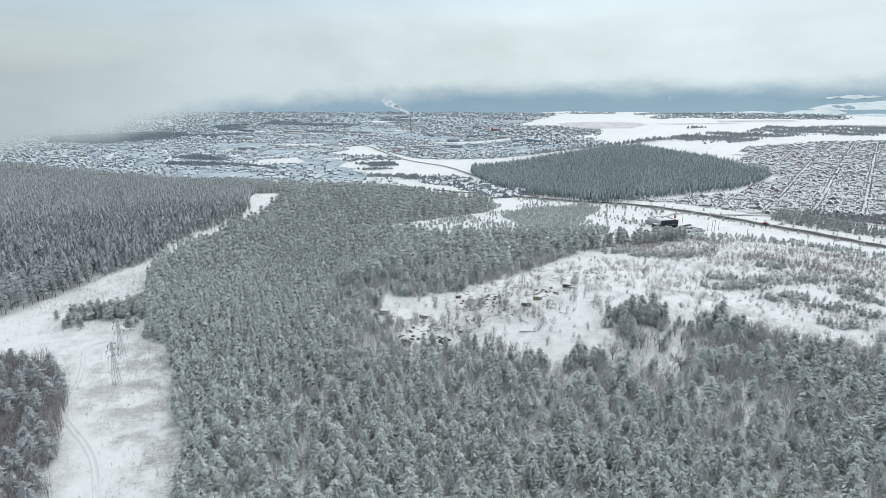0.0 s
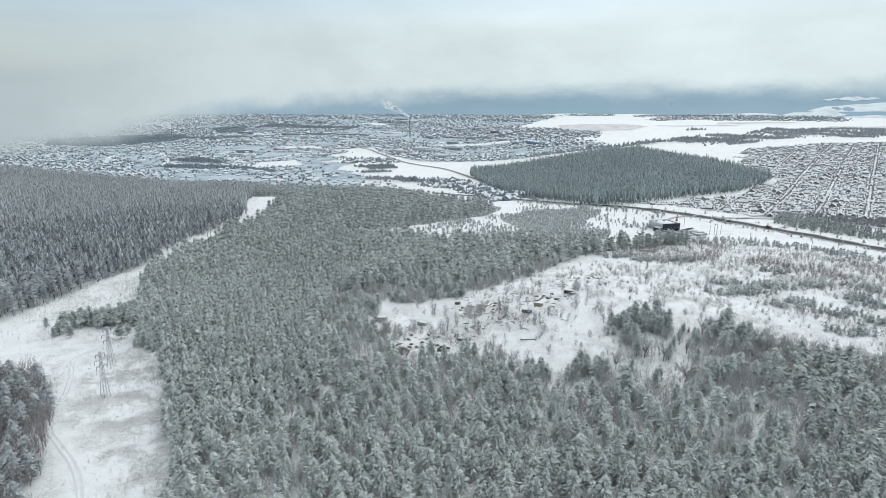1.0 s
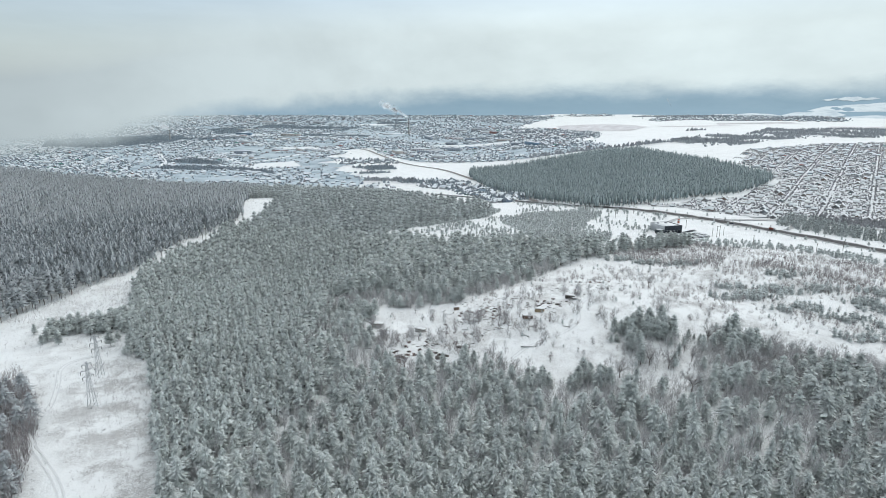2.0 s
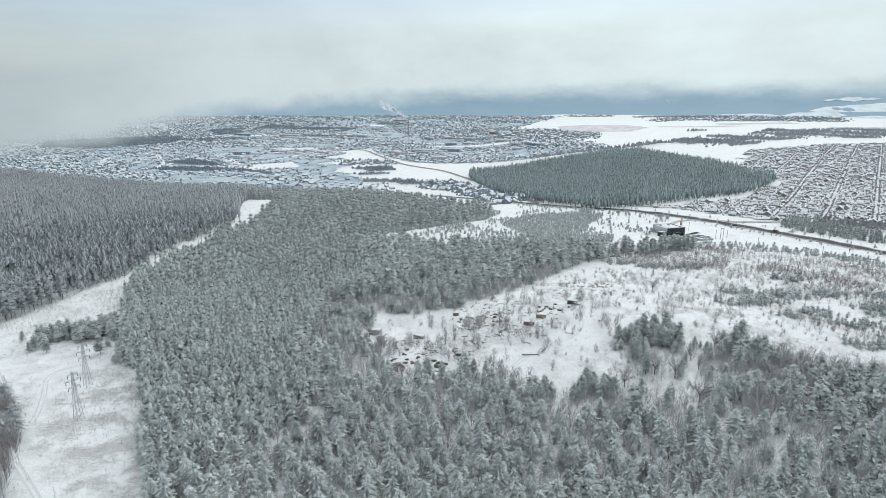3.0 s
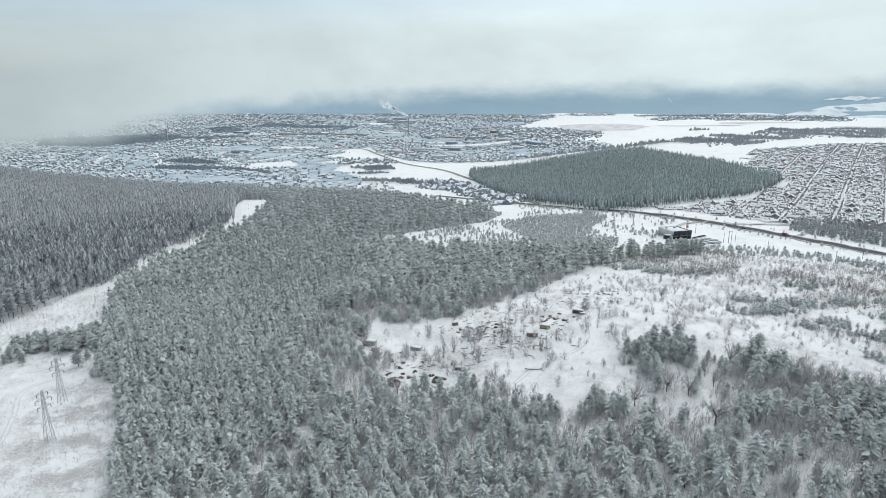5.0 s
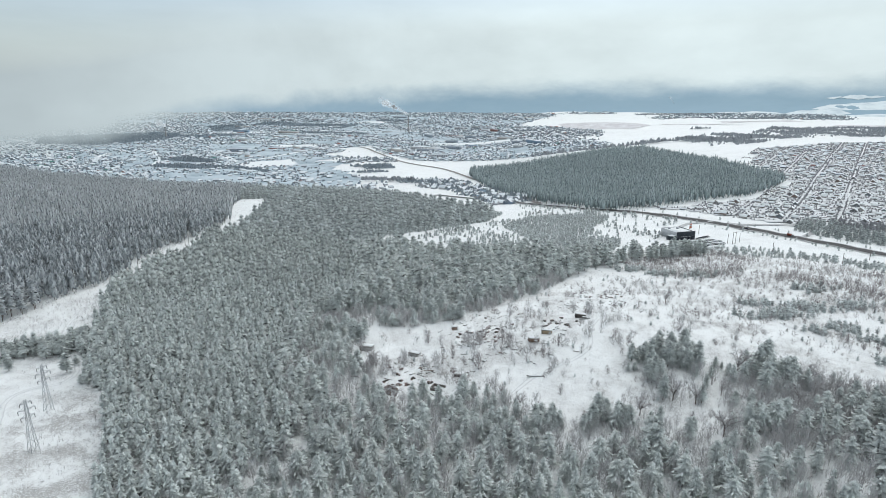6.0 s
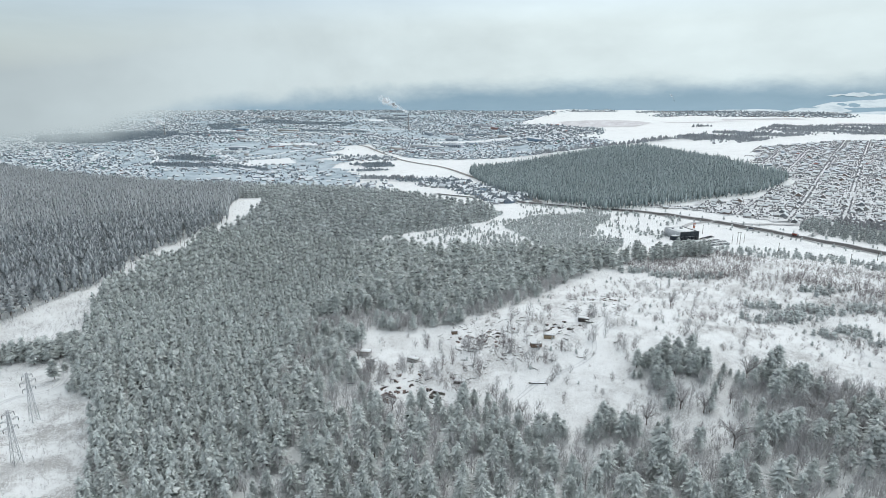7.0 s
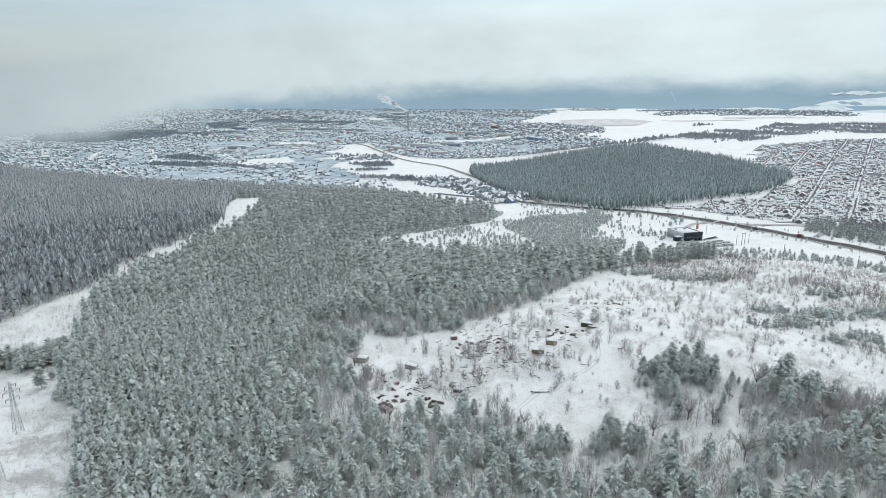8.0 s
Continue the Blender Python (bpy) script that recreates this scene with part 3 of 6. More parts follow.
def bare_tree(h, n, seed, spread=0.27, thick=0.05, low=0.22):
    """Leafless crown: a few rising limbs and a haze of fine twigs that point up and outwards."""
    r = np.random.default_rng(seed)
    mass = Mass()
    mass.add(*stem(h * 0.7, 0.011 * h + 0.02, 0.004 * h, 3))
    mid, tall = 0.5 * (1 + low) * h, 0.5 * (1 - low) * h
    for k in range(n):
        a, c = r.uniform(0, 2 * math.pi), r.uniform(-1, 1)
        rad = r.uniform(0.15, 1) ** 0.5
        fl = math.sqrt(1 - c * c)
        q = np.array([math.cos(a) * fl * rad * spread * h, math.sin(a) * fl * rad * spread * h, mid + c * rad * tall])
        limb = k % 9 == 0
        if limb:
            p = np.array([0.1 * q[0], 0.1 * q[1], max(0.0, q[2] - 0.1 * h - 1.2 * math.hypot(q[0], q[1]))])
        else:
            d = np.array([math.cos(a) * 0.45, math.sin(a) * 0.45, 1.0]) + r.normal(0, 0.3, 3)
            p = q - d * h * r.uniform(0.10, 0.2)
            p[2] = max(p[2], 0.0)
        b = a + r.uniform(0.6, 2.5)
        w = np.array([math.cos(b), math.sin(b), 0]) * thick * r.uniform(0.7, 1.3)
        mass.add([p - w, p + w, q], [(0, 1, 2)])
        m = 0.45 * p + 0.55 * q
        q2 = m + np.array([math.cos(b) * 0.4, math.sin(b) * 0.4, r.uniform(0.5, 1.2)]) * h * 0.08
        mass.add([m - 0.8 * w, m + 0.8 * w, q2], [(0, 1, 2)])
    return mass


def tufted(n, base, top, radius, profile, r):
    """A crown far off: ascending tufts of needles set round the stem, ragged at the outline."""
    mass = Mass()
    for k in range(n):
        u = (k + r.uniform(0, 1)) / n
        ang = 2.4 * k + r.normal(0, 0.4)
        out = radius * profile(u) * r.uniform(0.55, 1.05) * (1 if k % 3 else 0.6)
        z = base + (top - base) * u
        dx, dy = math.cos(ang), math.sin(ang)
        ln, w = (0.26 * radius + 0.75) * r.uniform(0.8, 1.3), radius * 0.27 * r.uniform(0.7, 1.2)
        foot, mid, tip = out * 0.5, out * 0.95, out * 1.05
        mass.add([[foot * dx, foot * dy, z - 0.9 * ln], [mid * dx - dy * w, mid * dy + dx * w, z - 0.5 * ln], [mid * dx + dy * w, mid * dy - dx * w, z - 0.5 * ln],
                  [tip * dx * 0.85, tip * dy * 0.85, z + 0.75 * ln]], [(0, 2, 1), (1, 2, 3)])
    return mass


def joined(*masses):
    out = Mass()
    for m in masses:
        out.add(*m.proto())
    return out.proto()


NEAR = {k: [joined(*conifer(k, 3, 10 * n + len(k))) for n in range(5)] for k in ("spruce", "pine")}
MID = {k: [joined(*conifer(k, 2, 90 + 10 * n + len(k))) for n in range(5)] for k in ("spruce", "pine")}
FAR = {k: [joined(*conifer(k, 1, 190 + 10 * n + len(k))) for n in range(5)] for k in ("spruce", "pine", "young", "tall")}
REMOTE = [joined(*conifer("remote", 0, 270 + n)) for n in range(6)]
YOUNG = [joined(*conifer("young", 2, 280 + n)) for n in range(6)]
TALL = [joined(*conifer("tall", 2, 260 + n)) for n in range(5)]
BARE_FAR = [bare_tree(10, 46, 320 + n, 0.29, 0.10).proto() for n in range(5)]
FULL = [bare_tree(8, 90, 340 + n, 0.37, 0.07, 0.06).proto() for n in range(4)]
BARE = [bare_tree(10, 95, 300 + n, 0.29, 0.065).proto() for n in range(5)]
SAPLING = [skirts(3, 5, 0.2, 2.7, 1.35, pine_profile, 0.3, np.random.default_rng(480 + n), 0.4).proto() for n in range(5)]
BUSH = [bare_tree(3.2, 40, 400 + n, 0.5, 0.075, 0.0).proto() for n in range(4)]

# ground plan: woods and open ground
CUTTING = [(-72, 60), (-87, 157), (-103, 187), (-120, 218), (-144, 261), (-161, 275), (-188, 320), (-202, 355), (-214, 394), (-220, 414), (-210, 420), (-220, 445), (-214, 462), (-206, 478), (-222, 525), (-225, 548), (-210, 568), (-208, 595),
           (-233, 700), (-240, 852), (-323, 858), (-274, 710), (-238, 620), (-241, 560), (-243, 530), (-248, 490), (-240, 423), (-250, 390), (-251, 365), (-259, 330), (-264, 298), (-340, 280),
           (-340, 246), (-190, 242), (-166, 215), (-143, 178), (-131, 150), (-120, 60)]
LEFT_WOOD = [(-345, 285), (-264, 298), (-259, 330), (-251, 365), (-250, 390), (-240, 423), (-248, 490), (-243, 530), (-241, 560), (-238, 620), (-274, 710), (-321, 858), (-345, 858), (-345, 1010),
             (-570, 1100), (-722, 1150), (-1140, 1340), (-1250, 1250), (-560, 400)]
CLUMP_WOOD = [(-120, 60), (-131, 150), (-143, 178), (-166, 215), (-190, 240), (-330, 240), (-330, 60)]
MAIN_WOOD = [(-76, 100), (-89, 157), (-105, 187), (-122, 218), (-146, 261), (-163, 275), (-190, 320), (-208, 355), (-224, 394), (-230, 414), (-220, 420), (-230, 445), (-224, 462), (-216, 478), (-224, 525), (-227, 548), (-212, 568), (-210, 595),
             (-235, 700), (-240, 852), (-345, 856), (-345, 1010), (-234, 1015), (-96, 850), (24, 690), (16, 635), (-44, 588), (-84, 556), (-84, 530), (-40, 500), (-2, 490),
             (40, 500), (98, 492), (110, 472), (91, 462), (52, 430), (12, 378), (-18, 352), (-60, 374), (-84, 352), (-80, 300), (-64, 268), (-40, 254), (-15, 248), (8, 250),
             (25, 233), (45, 232), (62, 246), (75, 228), (95, 228), (115, 250), (146, 268), (177, 258), (215, 252), (340, 300), (340, 100)]
ROUND_WOOD = [(-8, 1300), (-4, 1370), (200, 1330), (370, 1390), (430, 1040), (446, 925), (432, 905), (339, 806), (215, 730), (142, 706), (86, 806), (32, 1066)]
EAST_WOOD = [(516, 1635), (630, 1751), (846, 1929), (1022, 2201), (1201, 2214), (1650, 2320), (1600, 2050), (1139, 1770), (834, 1672), (600, 1440), (507, 1370)]


def scatter(poly, spacing, seed, jitter=0.38):
    """Points about spacing metres apart inside a polygon."""
    r = np.random.default_rng(seed)
    xs = np.arange(min(p[0] for p in poly), max(p[0] for p in poly), spacing)
    ys = np.arange(min(p[1] for p in poly), max(p[1] for p in poly), spacing)
    px, py = np.meshgrid(xs, ys)
    px = px.ravel() + r.uniform(-jitter, jitter, px.size) * spacing
    py = py.ravel() + r.uniform(-jitter, jitter, py.size) * spacing
    ok = inside(poly, px, py)
    return np.stack([px[ok], py[ok]], -1)


def wave(x, y, s, seed=0):
    return 0.5 + 0.25 * (np.sin(x / s + seed) * np.cos(y / (1.3 * s) + 2 * seed) + np.sin((x + y) / (1.7 * s) + 3 * seed))


def on_ground(xy):
    return np.concatenate([xy, height(xy[:, 0], xy[:, 1])[:, None]], -1)


def plant(mass, protos, xy, low, high, r):
    """Each point gets one of the prototypes at a random turn and size."""
    if not len(xy):
        return
    pick = r.integers(0, len(protos), len(xy))
    for n, p in enumerate(protos):
        some = xy[pick == n]
        mass.spread(p, on_ground(some), r.uniform(0, 6.28, len(some)), r.uniform(low, high, len(some)), r.uniform(0.88, 1.15, len(some)))


def in_view(xy, margin=22):
    """Points in the wedge that the walk looks over."""
    x, y = xy[:, 0], xy[:, 1]
    return (y > 134) & (x < 0.69 * y + margin) & (x > -0.85 * y - margin)


def thing_mesh(name, proto, mats, only):
    """A mesh of those triangles of a prototype that carry one of the material indices."""
    v, f, m = proto
    mass = Mass()
    pick = np.isin(m, only)
    mass.add(v, f[pick], np.searchsorted(only, m[pick]))
    return mass.mesh(name, [mats[i] for i in only])


# main wood: mature pines, and a closely planted young stand beside the cutting
PLANTED = [(-60, 232), (-92, 300), (-90, 362), (-70, 400), (-78, 470), (-130, 540), (-240, 560), (-240, 200), (-100, 180)]
pts = scatter(MAIN_WOOD, 4.9, 11, 0.46)
pts = pts[in_view(pts) & ~inside(PLANTED, pts[:, 0], pts[:, 1]) & (pts[:, 1] < 345 + 0.2 * pts[:, 0])]
grown = scatter(MAIN_WOOD, 6.9, 18, 0.46)
grown = grown[in_view(grown) & ~inside(PLANTED, grown[:, 0], grown[:, 1]) & (grown[:, 1] >= 345 + 0.2 * grown[:, 0])]
stand = scatter(PLANTED, 4.0, 17, 0.42)
stand = stand[in_view(stand) & inside(MAIN_WOOD, stand[:, 0], stand[:, 1])]
x, y = pts.T
# thinner, leafier mix round the clearing
mixed = np.exp(-(np.hypot(np.maximum(0, np.abs(x - 60) - 90), y - 235) / 45) ** 2) + np.exp(-(np.hypot(x + 55, y - 305) / 32) ** 2)
leafless = rng.random(len(pts)) < 0.12 + 0.58 * np.clip(mixed, 0, 1) * wave(x, y, 17, 1)
piney = rng.random(len(pts)) < 0.78
dist = np.hypot(x, y - 40)
single = (~leafless) & (x > -62) & (x < 82) & (y > 146) & (y < 206)
single[np.where(single)[0][300:]] = False
single_pts, single_tall = pts[single], piney[single]
forest_near, forest_far, thicket = Mass(), Mass(), Mass()
for kind, sel in (("spruce", ~piney), ("pine", piney)):
    some = ~leafless & ~single & sel
    plant(forest_near, NEAR[kind], pts[some & (dist < 205)], 0.6, 1.15, rng)
    plant(forest_near, MID[kind], pts[some & (dist >= 205)], 0.7, 1.25, rng)
away = np.hypot(grown[:, 0], grown[:, 1] - 40)
plant(forest_near, NEAR["pine"], grown[away < 350], 0.95, 1.5, rng)
plant(forest_near, MID["pine"], grown[(away >= 350) & (away < 470)], 0.95, 1.5, rng)
plant(forest_far, FAR["pine"], grown[away >= 470], 0.8, 1.45, rng)
far_off = np.hypot(stand[:, 0], stand[:, 1] - 40) > 400
plant(forest_near, YOUNG, stand[~far_off], 0.85, 1.4, rng)
plant(forest_near, FAR["young"], stand[far_off], 1.0, 1.6, rng)
plant(thicket, BARE, pts[leafless & (dist < 260)], 0.75, 1.3, rng)
plant(thicket, BARE_FAR, pts[leafless & (dist >= 260)], 0.75, 1.2, rng)
FRINGE = [(-64, 268), (-40, 250), (-20, 243), (10, 240), (45, 225), (75, 222), (110, 240), (150, 262), (215, 245), (215, 262), (150, 285), (118, 275), (100, 255),
          (78, 246), (60, 258), (40, 250), (22, 264), (0, 274), (-12, 266), (-34, 272), (-50, 290)]
GLADE = [(-60, 374), (-18, 354), (-38, 347), (-62, 340), (-66, 325), (-56, 312), (-54, 300), (-56, 286), (-66, 268), (-80, 300), (-84, 352)]
fr = np.concatenate([scatter(FRINGE, 3.5, 13, 0.5), scatter(GLADE, 3.2, 14, 0.5), scatter([(-50, 350), (-20, 356), (12, 384), (52, 438), (64, 446), (62, 428), (24, 376), (-6, 350), (-40, 342)], 3.0, 15, 0.5)])
THICKET = [(98, 262), (102, 276), (110, 284), (118, 294), (142, 292), (162, 282), (215, 266), (215, 240), (150, 242), (112, 238)]
AROUND = [(60, 258), (66, 276), (84, 286), (104, 292), (112, 286), (100, 262), (94, 250), (84, 262), (72, 262)]
fr = np.concatenate([fr, scatter(THICKET, 3.2, 19, 0.5), scatter(AROUND, 4.6, 20, 0.5)])
leafy = inside(THICKET, fr[:, 0], fr[:, 1]) | inside(AROUND, fr[:, 0], fr[:, 1])
pick = rng.random(len(fr))
clump = wave(fr[:, 0], fr[:, 1], 8, 9)
evergreen = pick < np.clip(0.05 + 1.5 * (clump - 0.5), 0.12, 0.45) + 0.2 * inside(GLADE, fr[:, 0], fr[:, 1]) * (fr[:, 1] < 345)
evergreen &= ~leafy | (rng.random(len(fr)) < 0.3)
plant(forest_near, NEAR["pine"], fr[evergreen], 0.45, 0.95, rng)
plant(thicket, FULL, fr[~evergreen & (pick < 0.72)], 0.45, 1.15, rng)
plant(thicket, BARE, fr[~evergreen & (pick >= 0.72)], 0.5, 1.05, rng)
under = scatter(MAIN_WOOD, 5.0, 12, 0.5)
under = under[in_view(under) & (under[:, 1] < 260) & (rng.random(len(under)) < np.where(under[:, 1] > 195, 0.75, 0.42))]
plant(thicket, FULL, under, 0.45, 0.85, rng)

# the same wood goes on below the start of the flight
pts = scatter([(-60, -20), (-70, 134), (75, 134), (70, -20)], 5.2, 16)
pts = pts[~in_view(pts)]
plant(forest_near, MID["pine"], pts, 0.75, 1.15, rng)

# woods beyond the cutting
pts = scatter(LEFT_WOOD, 4.7, 21, 0.48)
dist = np.hypot(pts[:, 0], pts[:, 1] - 40)
pts = pts[in_view(pts) & (rng.random(len(pts)) < np.where(dist < 620, 0.85, np.where(dist < 800, 1.0, 0.85)))]
dist = np.hypot(pts[:, 0], pts[:, 1] - 40)
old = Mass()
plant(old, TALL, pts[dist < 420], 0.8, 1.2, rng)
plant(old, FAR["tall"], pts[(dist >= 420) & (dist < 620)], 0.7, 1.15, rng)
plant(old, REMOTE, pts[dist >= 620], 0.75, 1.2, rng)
pts = scatter(CLUMP_WOOD, 4.4, 22)
pts = pts[in_view(pts)]
bare_here = rng.random(len(pts)) < 0.6
plant(old, NEAR["pine"], pts[~bare_here], 0.7, 1.2, rng)
brown = Mass()
plant(brown, BARE, pts[bare_here], 0.9, 1.4, rng)
plant(brown, BARE, pts + rng.normal(0, 2, pts.shape), 0.7, 1.25, rng)
stuff("brown_thicket", brown, [M_REDTWIG], "brown leafless trees at the edge of the cutting", "thicket")
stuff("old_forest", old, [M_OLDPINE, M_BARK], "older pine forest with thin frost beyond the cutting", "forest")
stuff("forest", forest_near, NEEDLES, "dense conifer forest laden with fresh snow", "forest")
stuff("far_forest", forest_far, [M_PINE, M_BARK], "conifer forest with frosted crowns on the slopes", "forest")
dark = Mass()
pts = scatter(ROUND_WOOD, 4.6, 31, 0.48)
plant(dark, REMOTE, pts, 0.75, 1.12, rng)
stuff("far_wood", dark, [M_DARKPINE, M_BARK], "dark pine wood standing among snowy fields", "forest")
stuff("bare_thicket", thicket, [M_TWIG], "leafless frosted birch and alder thicket among the conifers", "thicket")

# ---------------------------------------------------------------- helpers for things
def part(name, mass, material, parent, label="", smooth=False):
    """Links a mass as one mesh under a thing or part."""
    me = mass.mesh(name, [material] if not isinstance(material, list) else material)
    if smooth:
        me.polygons.foreach_set("use_smooth", [True] * len(me.polygons))
    ob = new(name, me)
    ob.parent = parent
    if label:
        tagged(ob, label)
    return ob


def shared(name, me, parent):
    ob = new(name, me)
    ob.parent = parent
    return ob


def box(size, at=(0, 0, 0), turn=0.0, tilt=0.0, bevel=0.0):
    """A box standing on its base centre, with its upright edges cut when bevel is set: a mass."""
    sx, sy, sz = size
    b = min(bevel, 0.45 * min(sx, sy))
    if b > 0:
        o = [(-sx / 2 + b, -sy / 2), (sx / 2 - b, -sy / 2), (sx / 2, -sy / 2 + b), (sx / 2, sy / 2 - b), (sx / 2 - b, sy / 2), (-sx / 2 + b, sy / 2),
             (-sx / 2, sy / 2 - b), (-sx / 2, -sy / 2 + b)]
    else:
        o = [(-sx / 2, -sy / 2), (sx / 2, -sy / 2), (sx / 2, sy / 2), (-sx / 2, sy / 2)]
    n = len(o)
    v = np.array([(x, y, 0) for x, y in o] + [(x, y, sz) for x, y in o], float)
    f = []
    for i in range(n):
        j = (i + 1) % n
        f += [(i, j, j + n), (i, j + n, i + n)]
    for i in range(1, n - 1):
        f += [(n, n + i, n + i + 1), (0, i + 1, i)]
    m = Mass()
    r = np.array(Euler((0, tilt, turn)).to_matrix())
    m.add(v @ r.T + np.array(at), f)
    return m


def merged(*masses):
    out = Mass()
    for m in masses:
        v, f, k = m.proto()
        out.add(v, f, k)
    return out


def bar(p, q, w):
    """A thin square bar from p to q: verts and tris."""
    p, q = np.array(p, float), np.array(q, float)
    d = (q - p) / max(np.linalg.norm(q - p), 1e-9)
    s = np.cross(d, (0, 0, 1) if abs(d[2]) < 0.9 else (1, 0, 0))
    s /= np.linalg.norm(s)
    t = np.cross(d, s)
    c = [(s + t) * w / 2, (t - s) * w / 2, (-s - t) * w / 2, (s - t) * w / 2]
    v = np.array([p + k for k in c] + [q + k for k in c])
    f = []
    for i in range(4):
        j = (i + 1) % 4
        f += [(i, j, j + 4), (i, j + 4, i + 4)]
    f += [(0, 2, 1), (0, 3, 2), (4, 5, 6), (4, 6, 7)]
    return v, np.array(f)


def gable(w, d, h, rise, over=0.4, thick=0.22):
    """Walls of a house with gable ends, and its roof slabs: two masses."""
    x, y = w / 2, d / 2
    wall = Mass()
    v = [(-x, -y, -0.8), (x, -y, -0.8), (x, y, -0.8), (-x, y, -0.8), (-x, -y, h), (x, -y, h), (x, y, h), (-x, y, h), (0, -y, h + rise), (0, y, h + rise)]
    wall.add(v, [(0, 1, 5), (0, 5, 4), (1, 2, 6), (1, 6, 5), (2, 3, 7), (2, 7, 6), (3, 0, 4), (3, 4, 7), (4, 5, 8), (6, 7, 9)])
    roof = Mass()
    ex, ey = x + over, y + over
    drop = rise * over / x
    for s in (-1, 1):
        a = [(s * ex, -ey, h - drop), (s * ex, ey, h - drop), (0, ey, h + rise + 0.02), (0, -ey, h + rise + 0.02)]
        b = [(px, py, pz + thick) for px, py, pz in a]
        f = [(4, 5, 6), (4, 6, 7), (0, 2, 1), (0, 3, 2), (0, 1, 5), (0, 5, 4), (1, 2, 6), (1, 6, 5), (3, 0, 4), (3, 4, 7)]
        roof.add(a + b, f)
    return wall, roof


def object_varied(name, colours, rough=0.85):
    """One of several wall colours for each object."""
    m, n, l, b = base_material(name, rough)
    info = n.new("ShaderNodeObjectInfo")
    ramp = n.new("ShaderNodeValToRGB")
    ramp.color_ramp.interpolation = "CONSTANT"
    e = ramp.color_ramp.elements
    while len(e) < len(colours):
        e.new(0.5)
    for k, (item, c) in enumerate(zip(e, colours)):
        item.position, item.color = k / len(colours), (*c, 1)
    l.new(info.outputs["Random"], ramp.inputs[0])
    grime = ranged(n, l, noise_node(n, l, 0.7, 4), 0.3, 0.7, 0.75, 1.1)
    s = n.new("ShaderNodeVectorMath")
    s.operation = "SCALE"
    l.new(ramp.outputs[0], s.inputs[0])
    l.new(grime, s.inputs["Scale"])
    l.new(s.outputs[0], b.inputs["Base Color"])
    return m


M_DACHA = object_varied("dacha_walls", [(0.25, 0.24, 0.235), (0.32, 0.31, 0.305), (0.19, 0.19, 0.195), (0.36, 0.35, 0.33), (0.22, 0.245, 0.26), (0.25, 0.20, 0.175), (0.46, 0.46, 0.45)])
M_CARPAINT = object_varied("car_paint", [(0.05, 0.05, 0.055), (0.5, 0.5, 0.52), (0.18, 0.19, 0.2), (0.07, 0.09, 0.13), (0.62, 0.62, 0.62), (0.4, 0.41, 0.42)], 0.3)


# ---------------------------------------------------------------- single trees of the near wood
CROWN_ME = [thing_mesh("crown", p, NEEDLES, [0]) for p in NEAR["spruce"] + NEAR["pine"] + MID["pine"]]
TRUNK_ME = [thing_mesh("trunk", p, NEEDLES, [1]) for p in NEAR["spruce"] + NEAR["pine"] + MID["pine"]]


def conifer_thing(x, y, size, kind, label, group, name="conifer_tree"):
    t = new(name)
    t.matrix_basis = pose(x, y, hz(x, y) - 0.1, 0, 0, random.uniform(0, 360)) @ Matrix.Diagonal((size, size, size * random.uniform(0.92, 1.1), 1))
    tagged(t, label, "tree", group)
    shared("trunk", TRUNK_ME[kind], t)
    shared("crown", CROWN_ME[kind], t)
    return t


for (x, y), tall in zip(single_pts, single_tall):
    k = int(rng.integers(0, 5)) + (5 if tall else 0)
    label = "snow-laden pine with a rounded crown in dense forest" if tall else "snow-laden spruce with drooping boughs in dense forest"
    conifer_thing(float(x), float(y), float(rng.uniform(0.8, 1.14)), k, label, "conifers of the near forest")

# clumps of tall trees that stand in the clearing: place, count, spread, sizes
for cx, cy, n, spread, sizes in ((84, 294, 17, 7, (0.75, 1.1)), (76, 289, 8, 5, (0.6, 0.95)), (93, 291, 11, 6, (0.8, 1.15)), (74, 279, 4, 2.5, (0.8, 1.1)), (97, 283, 3, 3, (0.4, 0.6)), (70, 286, 3, 3, (0.3, 0.5)),
                                 (123, 288, 2, 1.5, (1.25, 1.4)), (121, 278, 3, 2.5, (1.1, 1.3)), (129, 280, 4, 3, (1.0, 1.25)), (116, 283, 4, 5, (0.45, 0.8)), (135, 278, 5, 6, (0.5, 0.8)), (104, 289, 4, 5, (0.25, 0.45)),
                                 (50, 254, 6, 3, (0.7, 1.0)), (56, 249, 5, 3, (0.8, 1.05)), (44, 250, 4, 3, (0.7, 1.0)), (107, 253, 6, 4, (0.8, 1.1)), (115, 252, 5, 4, (0.8, 1.15)), (67, 251, 1, 0.5, (0.55, 0.6)),
                                 (150, 268, 8, 8, (0.5, 0.9)), (4, 262, 6, 9, (0.5, 0.9)), (28, 250, 7, 7, (0.6, 1.0)), (-38, 262, 7, 7, (0.6, 1.0)), (-58, 330, 5, 6, (0.8, 1.2)), (-52, 296, 4, 5, (0.7, 1.1))):
    for _ in range(n):
        x, y = cx + rng.normal(0, spread * 0.55), cy + rng.normal(0, spread * 0.5)
        conifer_thing(float(x), float(y), float(rng.uniform(*sizes)), 5 + int(rng.integers(0, 5)), "snow-covered pine in a clump at the clearing's edge",
                      "conifers at the clearing", "pine_tree")


